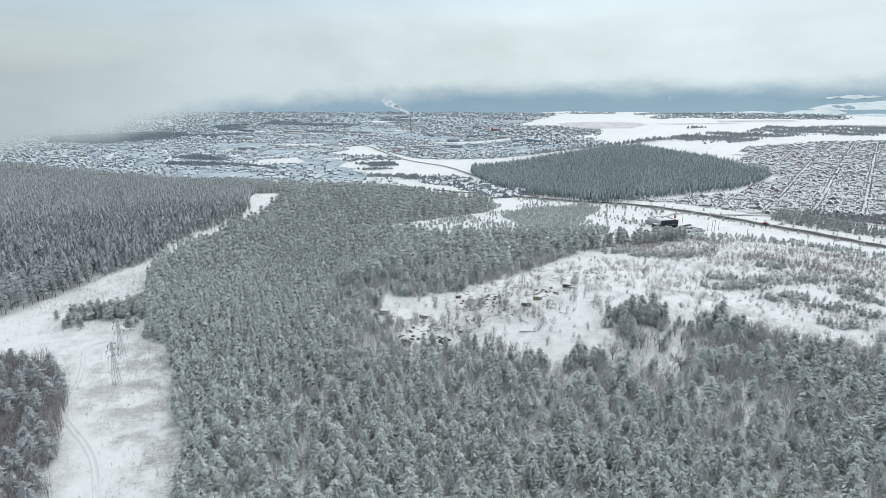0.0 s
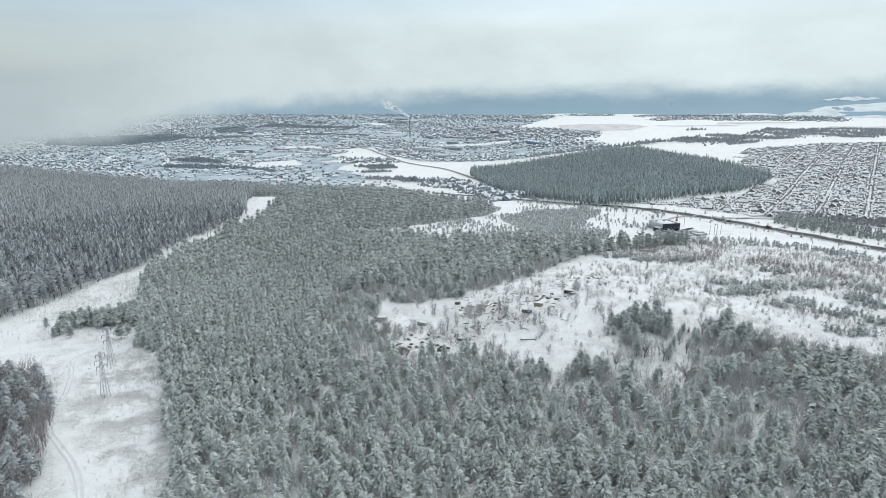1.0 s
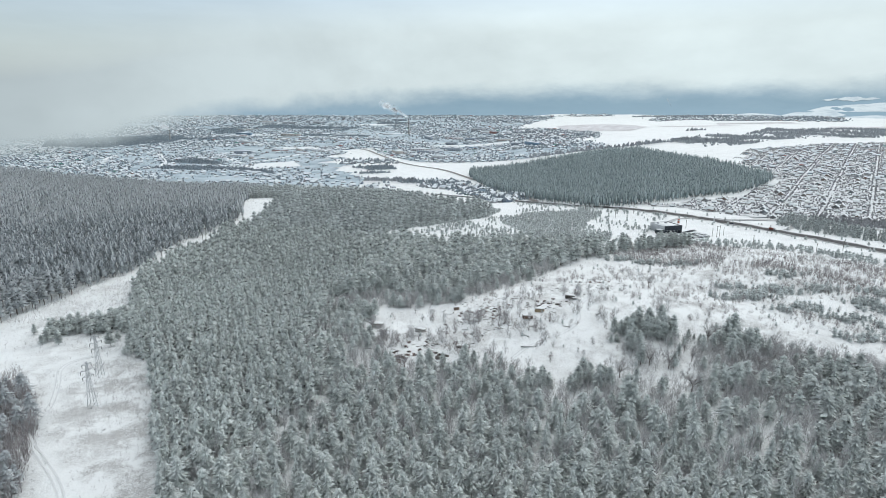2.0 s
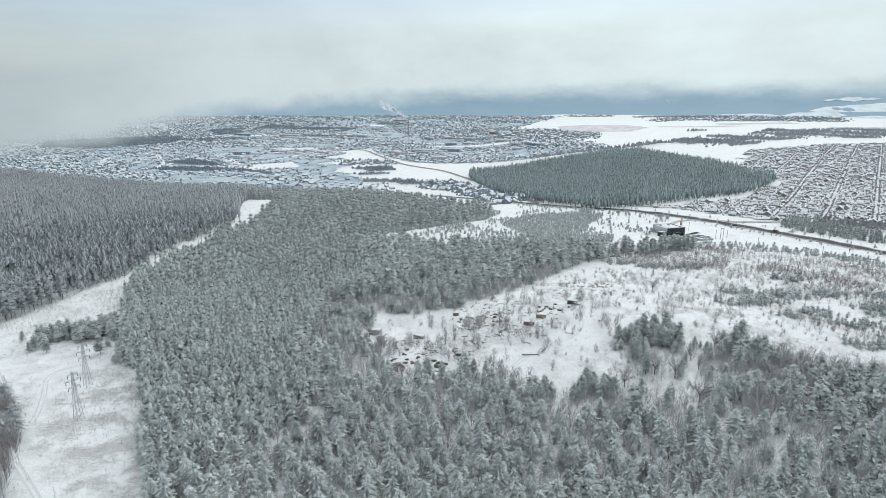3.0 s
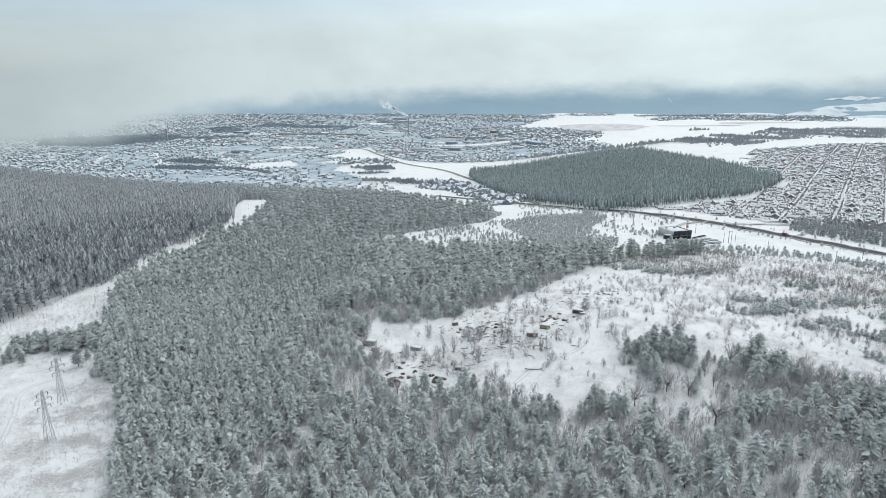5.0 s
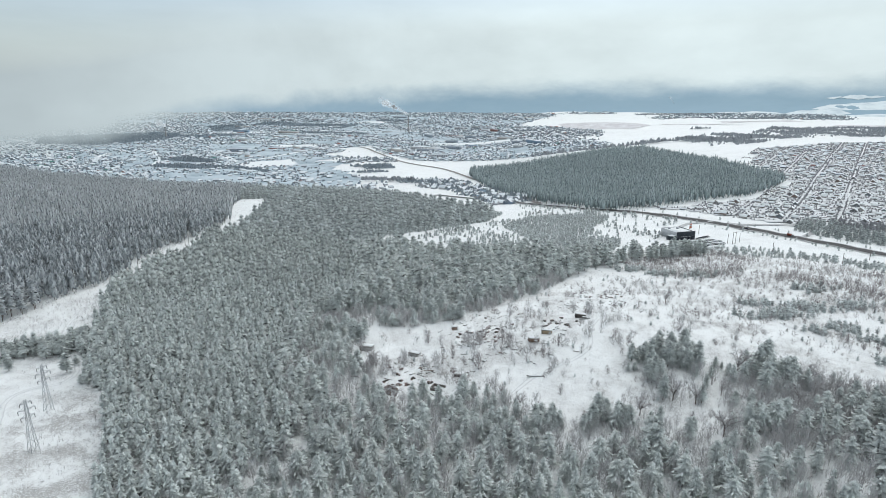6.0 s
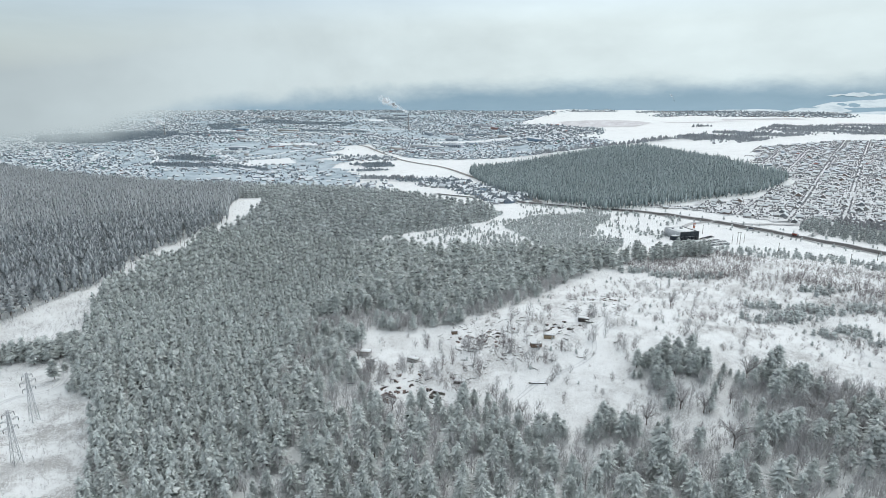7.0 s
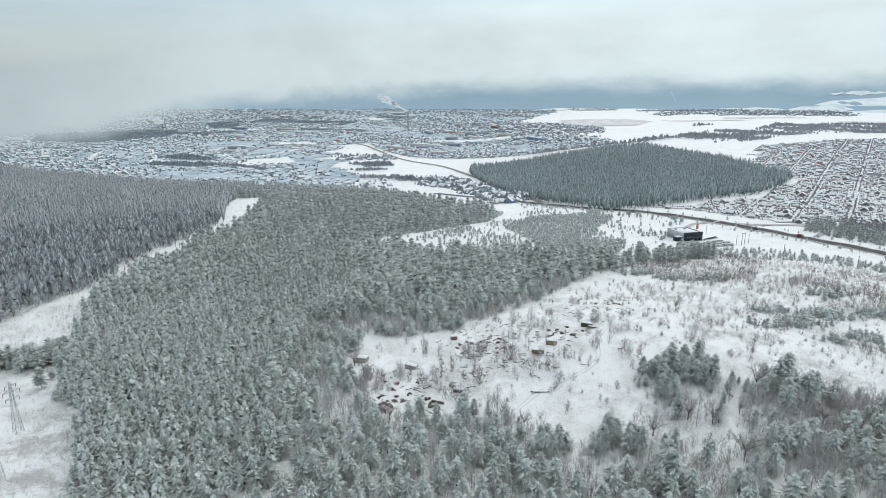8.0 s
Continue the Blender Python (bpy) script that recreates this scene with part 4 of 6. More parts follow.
def forked_tree(h, seed):
    """A leafless tree with a stout trunk that forks into rising limbs and fine twigs."""
    r = np.random.default_rng(seed)
    trunk, twigs = Mass(), Mass()
    v, f = stem(h * 0.34, 0.22, 0.16, 6)
    trunk.add(v, f)
    for k in range(6):
        a = 6.28 * k / 6 + r.normal(0, 0.3)
        p, w = np.array([0, 0, h * r.uniform(0.26, 0.36)]), 0.17
        d = np.array([math.cos(a) * 0.55, math.sin(a) * 0.55, 1.0]) / 1.14
        for step in range(4):
            q = p + d * h * r.uniform(0.13, 0.19)
            trunk.add(*bar(p, q, w))
            for _ in range(16):
                o = p + (q - p) * r.random()
                e = d + r.normal(0, 0.75, 3)
                e = e / np.linalg.norm(e) * h * r.uniform(0.08, 0.2)
                side = np.cross(e, r.normal(0, 1, 3))
                side *= 0.07 / np.linalg.norm(side)
                twigs.add([o - side, o + side, o + e], [(0, 1, 2)])
                m = o + 0.5 * e
                twigs.add([m - side, m + side, m + 0.6 * np.roll(e, 1) * 0.5 + 0.4 * e], [(0, 1, 2)])
            p, w = q, w * 0.68
            d = d + r.normal(0, 0.25, 3)
            d /= np.linalg.norm(d)
    return trunk.mesh("trunk", [M_BARK]), twigs.mesh("crown", [M_TWIG])


FORKED = [forked_tree(9.0, 560 + n) for n in range(4)]
for n, (x, y, size) in enumerate(((80, 266, 1.0), (88, 264, 0.95), (65, 257, 0.95), (92, 246, 1.3), (113, 287, 1.1), (118, 291, 0.9), (137, 272, 1.0), (128, 266, 1.1), (142, 284, 0.9), (100, 270, 0.8),
                                  (-44, 300, 0.9), (-52, 312, 1.0), (20, 262, 0.8), (109, 372, 0.9), (-30, 268, 0.9))):
    t = new("bare_tree")
    t.matrix_basis = pose(x, y, hz(x, y) - 0.1, 0, 0, 77 * n) @ Matrix.Diagonal((size, size, size, 1))
    tagged(t, "leafless tree with forking limbs standing in snow", "tree", "bare trees of the clearing")
    shared("trunk", FORKED[n % 4][0], t)
    shared("crown", FORKED[n % 4][1], t)
small = Mass()
for cx, cy, n in ((-210, 304, 16), (-197, 308, 26), (-187, 311, 22), (-179, 308, 16), (-203, 306, 12), (-168, 288, 12), (-160, 276, 8), (-212, 292, 3), (-217, 291, 3)):
    plant(small, MID["pine"], np.array([cx, cy]) + rng.normal(0, 1, (n, 2)) * np.array([5.0, 4.5]), 0.4, 1.05, rng)
stuff("young_pines", small, NEEDLES, "clump of young snowy pines in the power line cutting", "pines")

# pines with bare trunks beyond the clearing
for _ in range(46):
    u = rng.random()
    x, y = 108 + 68 * u + rng.normal(0, 3), 488 + 22 * u + rng.normal(0, 7)
    conifer_thing(float(x), float(y), float(rng.uniform(0.85, 1.15)), 10 + int(rng.integers(0, 5)), "tall pine with a bare trunk and frosted crown",
                  "row of pines beyond the clearing", "pine_tree")

# ---------------------------------------------------------------- shrubs, saplings
OPEN_EAST = [(-62, 334), (-40, 344), (-8, 350), (14, 372), (52, 432), (95, 470), (120, 500), (300, 440), (330, 330), (300, 290), (215, 262), (177, 268), (146, 280), (115, 262), (95, 240),
             (75, 240), (62, 256), (45, 245), (25, 245), (8, 260), (-15, 258), (-40, 268), (-48, 285), (-54, 312)]
BUSH_ME = []
for n, p in enumerate([bare_tree(3.2, 80, 450 + n, 0.46, 0.045, 0.0).proto() for n in range(4)] + [bare_tree(5.5, 110, 500 + n, 0.3, 0.05, 0.05).proto() for n in range(3)]):
    mm = Mass()
    mm.add(*p)
    BUSH_ME.append(mm.mesh("bush", [M_TWIG if n % 3 else M_REDTWIG]))


def bush_thing(x, y, size, n, label, group):
    ob = new("bare_bush", BUSH_ME[n])
    ob.matrix_basis = pose(x, y, hz(x, y) - 0.05, 0, 0, random.uniform(0, 360)) @ Matrix.Diagonal((size, size, size, 1))
    return tagged(ob, label, "bush", group)


pts = scatter(OPEN_EAST, 6.5, 41, 0.5)
keep = rng.random(len(pts)) < 0.12 + 0.75 * np.clip(wave(pts[:, 0], pts[:, 1], 14, 2) - 0.42, 0, 1) * 2
pts = pts[keep]
order = np.argsort(pts[:, 1] + 0.4 * np.abs(pts[:, 0] - 40))
clustered = []
for i in order[:100]:
    x, y = pts[i]
    bush_thing(float(x), float(y), float(rng.uniform(0.5, 1.25)), int(rng.integers(0, len(BUSH_ME))), "leafless frosted bush standing in snow", "bushes of the clearing")
for cx, cy, n, spread in ((122, 348, 9, 4.5), (95, 342, 7, 4), (58, 318, 4, 2.5), (67, 305, 6, 3), (168, 358, 9, 5), (173, 338, 8, 5), (212, 372, 8, 5), (180, 370, 8, 5), (130, 405, 8, 5),
                          (105, 365, 6, 4), (18, 308, 5, 2), (-2, 312, 6, 3), (-18, 322, 5, 3), (30, 340, 5, 4), (-45, 300, 14, 3), (-38, 290, 12, 3), (-46, 292, 8, 3), (8, 278, 8, 5), (15, 270, 8, 5), (5, 318, 8, 4), (12, 312, 6, 3), (34, 298, 6, 2.5), (45, 308, 5, 2.5), (70, 330, 7, 4), (85, 355, 8, 5), (100, 322, 6, 3), (40, 360, 9, 6), (60, 385, 10, 7), (140, 372, 9, 6),
                          (20, 330, 6, 5), (24, 302, 8, 4), (-16, 298, 9, 4), (2, 296, 8, 5), (-30, 300, 8, 4), (38, 286, 6, 4), (60, 345, 9, 6), (20, 355, 9, 6), (110, 350, 9, 6), (135, 330, 9, 6), (150, 345, 9, 6), (155, 385, 9, 6), (75, 400, 9, 7), (105, 425, 10, 7), (-10, 285, 7, 5), (90, 395, 10, 7), (118, 312, 8, 4)):
    for _ in range(n):
        clustered.append((cx + float(rng.normal(0, spread)), cy + float(rng.normal(0, spread * 0.7))))
clustered.sort(key=lambda q: q[1] + 0.4 * abs(q[0] - 40))
for x, y in clustered[:190]:
    bush_thing(x, y, float(rng.uniform(0.95, 1.8)), int(rng.integers(0, len(BUSH_ME))), "leafless frosted bush growing in a cluster", "bushes of the clearing")
scrub = Mass()
plant(scrub, BUSH, pts[order[100:]], 0.6, 1.4, rng)
plant(scrub, BUSH, np.array(clustered[190:]), 0.8, 1.5, rng)
# brown thicket band at the clearing's far side
pts = np.concatenate([scatter(b, 3.0, 42, 0.5) for b in ([(108, 482), (129, 519), (179, 538), (198, 508), (204, 470), (172, 432), (140, 436), (114, 462)],
                                                          [(192, 420), (215, 448), (262, 440), (305, 412), (320, 370), (290, 360), (233, 382)])])
pts = pts[rng.random(len(pts)) < 0.25 + 0.75 * np.clip(2.4 * (wave(pts[:, 0], pts[:, 1], 9, 4) - 0.28), 0, 1)]
FINE = [bare_tree(3, 9, 430 + n, 0.5, 0.085, 0.0).proto() for n in range(5)]
plant(scrub, FINE, np.concatenate([pts, pts + rng.normal(0, 1.6, pts.shape), pts + rng.normal(0, 2.5, pts.shape)]), 0.8, 1.7, rng)
BAND = [(128, 440), (120, 470), (180, 505), (260, 470), (330, 400), (340, 340), (300, 350), (240, 405), (180, 425)]
more = scatter(BAND, 3.0, 47, 0.5)
plant(scrub, FINE, more[rng.random(len(more)) < np.clip(2.4 * (wave(more[:, 0], more[:, 1], 12, 8) - 0.3), 0.1, 1)], 0.6, 1.5, rng)
EAST = [(130, 445), (160, 448), (215, 428), (310, 370), (330, 300), (230, 275), (190, 300), (170, 345), (150, 400)]
pts = scatter(EAST, 3.8, 43, 0.5)
pts = pts[rng.random(len(pts)) < 0.3 + 0.9 * np.clip(2.5 * (wave(pts[:, 0], pts[:, 1], 13, 6) - 0.5), 0, 1)]
plant(scrub, BUSH, pts, 0.6, 1.6, rng)
tangle = Mass()
pts = scatter([(60, 350), (95, 440), (200, 400), (310, 330), (250, 275), (170, 290), (140, 305), (110, 330)], 5.5, 48, 0.5)
plant(tangle, BUSH, pts[rng.random(len(pts)) < np.clip(2.4 * (wave(pts[:, 0], pts[:, 1], 10, 3) - 0.42), 0.06, 0.95)], 0.7, 1.5, rng)
stuff("frosted_bushes", tangle, [M_TWIG], "leafless frosted bushes scattered over the clearing", "bushes")
stuff("scrub", scrub, [M_REDTWIG], "reddish-brown leafless scrub with frost on the twigs", "scrub")
# frosted growth under the lines in the cutting
pts = scatter(CUTTING, 2.0, 44, 0.5)
x, y = pts.T
thick = 1.2 * np.exp(-(np.hypot(x + 138, (y - 252) * 0.7) / 26) ** 2) + 0.7 * np.exp(-(np.hypot(x + 110, y - 178) / 12) ** 2) + 0.6 * np.exp(-(np.hypot(x + 118, y - 205) / 10) ** 2) + 1.0 * np.exp(-(np.hypot(x + 222, (y - 350) * 0.6) / 26) ** 2)
pts = pts[in_view(pts) & (rng.random(len(pts)) < (0.03 + 0.95 * thick) * (0.35 + 1.3 * wave(x, y, 5, 7)))]
grass = Mass()
TUFT = [bare_tree(3, 7, 470 + n, 0.6, 0.07, 0.0).proto() for n in range(4)]
plant(grass, FINE, pts, 0.4, 1.0, rng)
pts = scatter(CUTTING, 2.6, 46, 0.5)
pts = pts[in_view(pts)]
x, y = pts.T
pts = pts[rng.random(len(pts)) < 0.06 + 0.5 * np.clip(2.5 * (wave(x, y, 8, 3) - 0.45), 0, 1)]
plant(grass, TUFT, pts, 0.2, 0.6, rng)
pts = scatter(OPEN_EAST, 2.2, 45, 0.5)
pts = pts[rng.random(len(pts)) < np.clip(0.1 + 2.6 * (wave(pts[:, 0], pts[:, 1], 6, 4) * wave(pts[:, 0], pts[:, 1], 15, 1) - 0.12), 0.08, 0.95)]
plant(grass, TUFT, pts, 0.2, 0.65, rng)
p, way = along([(-259, 330), (-251, 365), (-250, 390), (-240, 423), (-248, 490), (-243, 530), (-241, 560)], 1.6)
plant(grass, FINE, p + rng.normal(0, 2.2, p.shape), 0.6, 1.5, rng)
for cx, cy, sx, sy, n in ((-206, 350, 10, 6, 60), (-196, 368, 8, 8, 50), (-236, 345, 12, 4, 70), (-224, 372, 8, 6, 50), (-255, 318, 10, 3, 60), (-135, 262, 9, 14, 120), (-126, 240, 7, 12, 80), (-108, 172, 4, 14, 60)):
    plant(grass, FINE, np.array([cx, cy]) + rng.normal(0, 1, (n, 2)) * np.array([sx, sy]), 0.4, 1.0, rng)
stuff("dry_growth", grass, [M_TWIG], "dry frosted weeds and low growth in the snow", "weeds")

# pine saplings on the old field
sap = Mass()
DENSE = [(30, 600), (40, 632), (62, 664), (128, 695), (142, 665), (112, 605), (128, 560), (112, 515), (60, 520), (45, 560)]
pts = scatter(DENSE, 2.5, 51, 0.5)
plant(sap, SAPLING, pts[rng.random(len(pts)) < 0.4 + 1.2 * wave(pts[:, 0], pts[:, 1], 12, 5)], 0.7, 1.3, rng)
BESIDE = [(-84, 562), (-70, 602), (-5, 645), (22, 700), (34, 690), (14, 630), (-36, 590), (-60, 572)]
pts = scatter(BESIDE, 2.5, 57, 0.5)
plant(sap, SAPLING, pts, 0.9, 1.6, rng)
SPARSE = [(45, 640), (60, 790), (110, 735), (165, 695), (215, 655), (190, 620), (160, 560), (150, 520), (110, 520), (128, 640), (110, 690)]
pts = scatter(SPARSE, 6.0, 52, 0.5)
plant(sap, SAPLING, pts[rng.random(len(pts)) < 0.12 + 0.8 * np.clip(2.4 * (wave(pts[:, 0], pts[:, 1], 9, 3) - 0.42), 0, 1)], 0.7, 1.6, rng)
pts = scatter([(-80, 540), (-84, 562), (-18, 605), (44, 648), (20, 575), (52, 560), (40, 520), (0, 510)], 4.0, 53, 0.5)
plant(sap, SAPLING, pts[rng.random(len(pts)) < 0.2 + 0.8 * np.clip(3 * (wave(pts[:, 0], pts[:, 1], 10, 2) - 0.4), 0, 1)], 0.7, 1.4, rng)
ROWS_E = [(176, 510), (178, 532), (225, 540), (270, 505), (320, 455), (355, 400), (325, 390), (290, 440), (240, 484)]
pts = scatter(ROWS_E, 4.2, 54, 0.5)
plant(sap, SAPLING, pts[rng.random(len(pts)) < 0.7], 0.7, 1.6, rng)
pts = scatter(OPEN_EAST, 8.0, 55, 0.5)
plant(sap, SAPLING, pts[rng.random(len(pts)) < 0.14], 0.35, 0.9, rng)
for cx, cy, n, spread in ((168, 360, 12, 5), (180, 372, 12, 5), (188, 368, 10, 5), (190, 343, 12, 5), (212, 374, 14, 6), (160, 354, 8, 4), (230, 345, 14, 7), (222, 320, 12, 6), (175, 338, 8, 4),
                          (150, 440, 10, 6), (130, 448, 10, 5), (112, 460, 10, 5), (205, 400, 10, 6), (245, 372, 12, 7), (205, 330, 12, 6), (240, 310, 14, 7), (195, 305, 10, 5), (215, 290, 12, 6), (160, 375, 8, 4), (148, 352, 6, 3), (225, 355, 10, 5), (260, 340, 14, 7)):
    q = np.array([cx, cy]) + rng.normal(0, spread, (3 * n, 2)) * np.array([1.1, 0.5])
    plant(sap, SAPLING, q, 0.7, 1.5, rng)
HEDGE = [(300, 612), (335, 655), (352, 640), (372, 575), (440, 470), (415, 450), (350, 540)]
pts = scatter(HEDGE, 4.2, 56, 0.5)
plant(sap, FAR["spruce"], pts, 0.45, 0.75, rng)
p, way = along(ROAD[1:8], 5)
for side in (-13, 13, -17):
    q = p + np.stack([-way[:, 1], way[:, 0]], -1) * side + rng.normal(0, 2.0, p.shape)
    plant(sap, SAPLING, q[rng.random(len(q)) < 0.4], 0.5, 1.3, rng)
stuff("pine_saplings", sap, [M_PINE, M_BARK], "young pines dusted with snow on an old field", "saplings")


# ---------------------------------------------------------------- power line pylons
def pylon_thing(x, y, turn, h=20.0):
    t = new("pylon")
    t.matrix_basis = pose(x, y, hz(x, y) - 0.3, 0, 0, turn)
    tagged(t, "grey steel lattice pylon with three pairs of cross-arms", "pylon", "pylons of the power line")
    base, waist, top = 1.35, 0.55, 0.25

    def half(z):
        return base + (waist - base) * min(1, z / (0.62 * h)) if z < 0.62 * h else waist + (top - waist) * (z - 0.62 * h) / (0.38 * h)

    for sx in (-1, 1):
        for sy in (-1, 1):
            m = Mass()
            for z0, z1 in ((0, 0.62 * h), (0.62 * h, h)):
                m.add(*bar((sx * half(z0), sy * half(z0), z0), (sx * half(z1), sy * half(z1), z1), 0.12))
            part("leg", m, M_STEEL, t)
    levels = [h * f for f in (0, 0.15, 0.283, 0.4, 0.5, 0.583, 0.646, 0.717, 0.787, 0.858, 0.93, 0.975)]
    for a, b in zip(levels, levels[1:]):
        m = Mass()
        ha, hb = half(a), half(b)
        for (x0, y0), (x1, y1) in (((-1, -1), (1, -1)), ((1, -1), (1, 1)), ((1, 1), (-1, 1)), ((-1, 1), (-1, -1))):
            m.add(*bar((x0 * ha, y0 * ha, a), (x1 * hb, y1 * hb, b), 0.055))
            m.add(*bar((x1 * ha, y1 * ha, a), (x0 * hb, y0 * hb, b), 0.055))
        part("bracing", m, M_STEEL, t)
    for z, reach in ((0.675 * h, 2.2), (0.81 * h, 2.7), (0.93 * h, 1.8)):
        for s in (-1, 1):
            m = Mass()
            for yy in (-0.5, 0.5):
                m.add(*bar((s * 0.5, yy, z), (s * reach, 0, z + 0.25), 0.12))
            m.add(*bar((0, 0, z + 1.2), (s * reach, 0, z + 0.25), 0.09))
            arm = part("cross_arm", m, M_STEEL, t)
            ins = Mass()
            ins.add(*bar((s * reach, 0, z + 0.2), (s * reach, 0, z - 1.1), 0.16))
            part("insulator", ins, M_GLASS, arm)
    return t


pylon_thing(-151, 226, 62)
pylon_thing(-164, 252, 62)


def timber_pole(x, y, h=10.0, turn=0.0, double=False):
    t = new("utility_pole")
    t.matrix_basis = pose(x, y, hz(x, y) - 0.3, 0, 0, turn)
    tagged(t, "plain grey wooden utility pole standing in snow", "utility pole", "utility poles")
    for s in ((-1.6, 1.6) if double else (0,)):
        m = Mass()
        v, f = stem(h, 0.2, 0.14, 6)
        m.add(v + np.array([s, 0, 0]), f)
        part("post", m, M_GREYWOOD, t)
    m = Mass()
    m.add(*bar((-2.4 if double else -1.0, 0, h - 0.6), (2.4 if double else 1.0, 0, h - 0.6), 0.18))
    arm = part("cross_arm", m, M_GREYWOOD, t)
    for s in (-0.9, 0.9):
        i = Mass()
        i.add(*bar((s, 0, h - 0.55), (s, 0, h - 0.2), 0.12))
        part("insulator", i, M_GLASS, arm)
    return t


for x, y, dbl in ((-231, 440, True), (-236, 520, True), (-238, 600, True), (219, 559, False), (223, 556, True), (231, 564, False), (208, 596, False), (150, 640, False),
                  (176, 668, False), (128, 690, False), (262, 470, False), (300, 500, False), (238, 520, False), (322, 440, False)):
    timber_pole(x, y, 11 if dbl else 8.5, float(rng.uniform(20, 70)), dbl)


# ---------------------------------------------------------------- ruins and debris in the clearing
def ruin_shed(x, y, w, d, h, turn, wall_mat, label, roofed=True, fallen=False):
    """A small shed: four plank walls (one missing when fallen), a sagging roof with snow on it."""
    t = new("ruined_shed")
    t.matrix_basis = pose(x, y, hz(x, y) - 0.15, 0, 0, turn)
    tagged(t, label, "shed", "ruined sheds")
    th = 0.16
    part("wall", box((w, th, h), (0, -d / 2, 0)), wall_mat, t)
    part("wall", box((w, th, h * 0.9), (0, d / 2, 0)), wall_mat, t)
    part("wall", box((th, d - 2 * th, h * 0.95), (-w / 2 + th / 2, 0, 0)), wall_mat, t)
    if not fallen:
        part("wall", box((th, d - 2 * th, h * 0.95), (w / 2 - th / 2, 0, 0)), wall_mat, t)
    for k in range(int(w / 1.2)):
        part("batten", box((0.12, 0.06, h), (-w / 2 + 0.5 + 1.2 * k, -d / 2 - 0.11, 0)), M_GREYWOOD, t)
    if roofed:
        lean = random.uniform(-0.06, 0.06)
        part("roof", box((w + 0.3, d + 0.3, 0.14), (0, 0, h * 0.98), 0, lean), M_GREYWOOD, t, "grey board roof")
        part("snow_cover", box((w + 0.2, d * 0.85, 0.09), (0, d * 0.08, h * 0.98 + 0.142), 0, lean, 0.4), M_ROOFSNOW, t, "layer of fresh snow")
        part("broken_board", box((w * 0.7, 0.25, 0.08), (w * 0.3, -d * 0.75, 0.2), 0.5, 0.2), M_GREYWOOD, t)
        part("snowdrift", box((w * 1.3, d * 0.7, 0.5), (0.3, d * 0.75, -0.1), 0.1, 0, 1.2), M_ROOFSNOW, t, "snow drifted against the wall")
    else:
        part("floor_snow", box((w - 2 * th - 0.1, d - 2 * th - 0.1, 0.35), (0, 0, 0)), M_ROOFSNOW, t, "snow lying inside the walls")
        part("wall_top_snow", box((w, th + 0.04, 0.12), (0, d / 2, h * 0.9 + 0.004)), M_ROOFSNOW, t)
        part("beam", box((0.2, d + 0.3, 0.2), (w * 0.2, 0, h * 0.96)), M_DARKWOOD, t)
    return t


ruin_shed(56, 339, 5.2, 2.8, 1.7, -12, M_DARKWOOD, "dark timber shed with snow on its flat roof")
ruin_shed(37, 321, 4.8, 2.4, 1.7, -10, M_TAN, "tan plywood cabin with a snow-covered flat roof")
ruin_shed(30, 313, 4.8, 2.6, 1.6, 10, M_RUST, "rust-brown metal shed with a snowy roof")
ruin_shed(-26, 309, 5.0, 2.8, 1.5, -22, M_CONCRETE, "grey concrete hut buried in snow")
ruin_shed(-33, 275, 5.0, 4.2, 1.9, -35, M_BRICK, "roofless ruin with red-brown brick walls", roofed=False, fallen=True)
ruin_shed(-13, 277, 5.2, 4.0, 1.6, -20, M_GREYWOOD, "roofless grey timber ruin with snow inside", roofed=False, fallen=True)
ruin_shed(-4, 287, 4.8, 2.4, 1.2, -8, M_DARKWOOD, "low dark timber ruin half buried in snow")
ruin_shed(-50, 317, 6.0, 4.0, 2.2, -12, M_CONCRETE, "pale concrete hut with a snowy roof among bare trees")
ruin_shed(-8, 336, 2.6, 2.0, 1.6, 15, M_RUST, "small rust-brown box with snow on top")


def plank_thing(x, y, ln, w, turn, tilt, mat, label):
    """A board or slab lying askew with a cap of snow."""
    t = new("fallen_board")
    t.matrix_basis = pose(x, y, hz(x, y) + 0.02 + abs(math.sin(tilt)) * ln * 0.5, 0, 0, turn)
    tagged(t, label, "board", "scattered boards")
    part("board", box((ln, w, 0.14), (0, 0, 0), 0, tilt), mat, t)
    part("snow_cap", box((ln * 0.8, w * 0.7, 0.10), (0, 0, 0.16), 0, tilt, 0.1), M_ROOFSNOW, t)
    return t


plank_thing(28, 283, 7.5, 1.0, 8, 0.05, M_DARKWOOD, "long dark roof section fallen into the snow")
plank_thing(31, 312, 3.5, 1.2, 60, 0.3, M_GREYWOOD, "grey boards leaning by the shed")
plank_thing(58, 336, 4.5, 2.2, 20, 0.25, M_GREYWOOD, "grey collapsed boards beside the shed")
for _ in range(230):
    c = [(2, 330), (-22, 288), (12, 318), (40, 326), (18, 345), (-30, 296), (26, 305), (75, 382), (60, 365), (-5, 300)][int(rng.integers(0, 10))]
    x, y = c[0] + rng.normal(0, 11), c[1] + rng.normal(0, 9)
    mat = [M_GREYWOOD, M_DARKWOOD, M_GREYWOOD, M_RUST][int(rng.integers(0, 4))]
    plank_thing(float(x), float(y), float(rng.uniform(0.8, 3.6)), float(rng.uniform(0.2, 0.75)), float(rng.uniform(-60, 60)), float(rng.uniform(-0.25, 0.25)), mat,
                "rusty sheet lying askew in snow" if mat is M_RUST else "weathered board lying askew in snow")


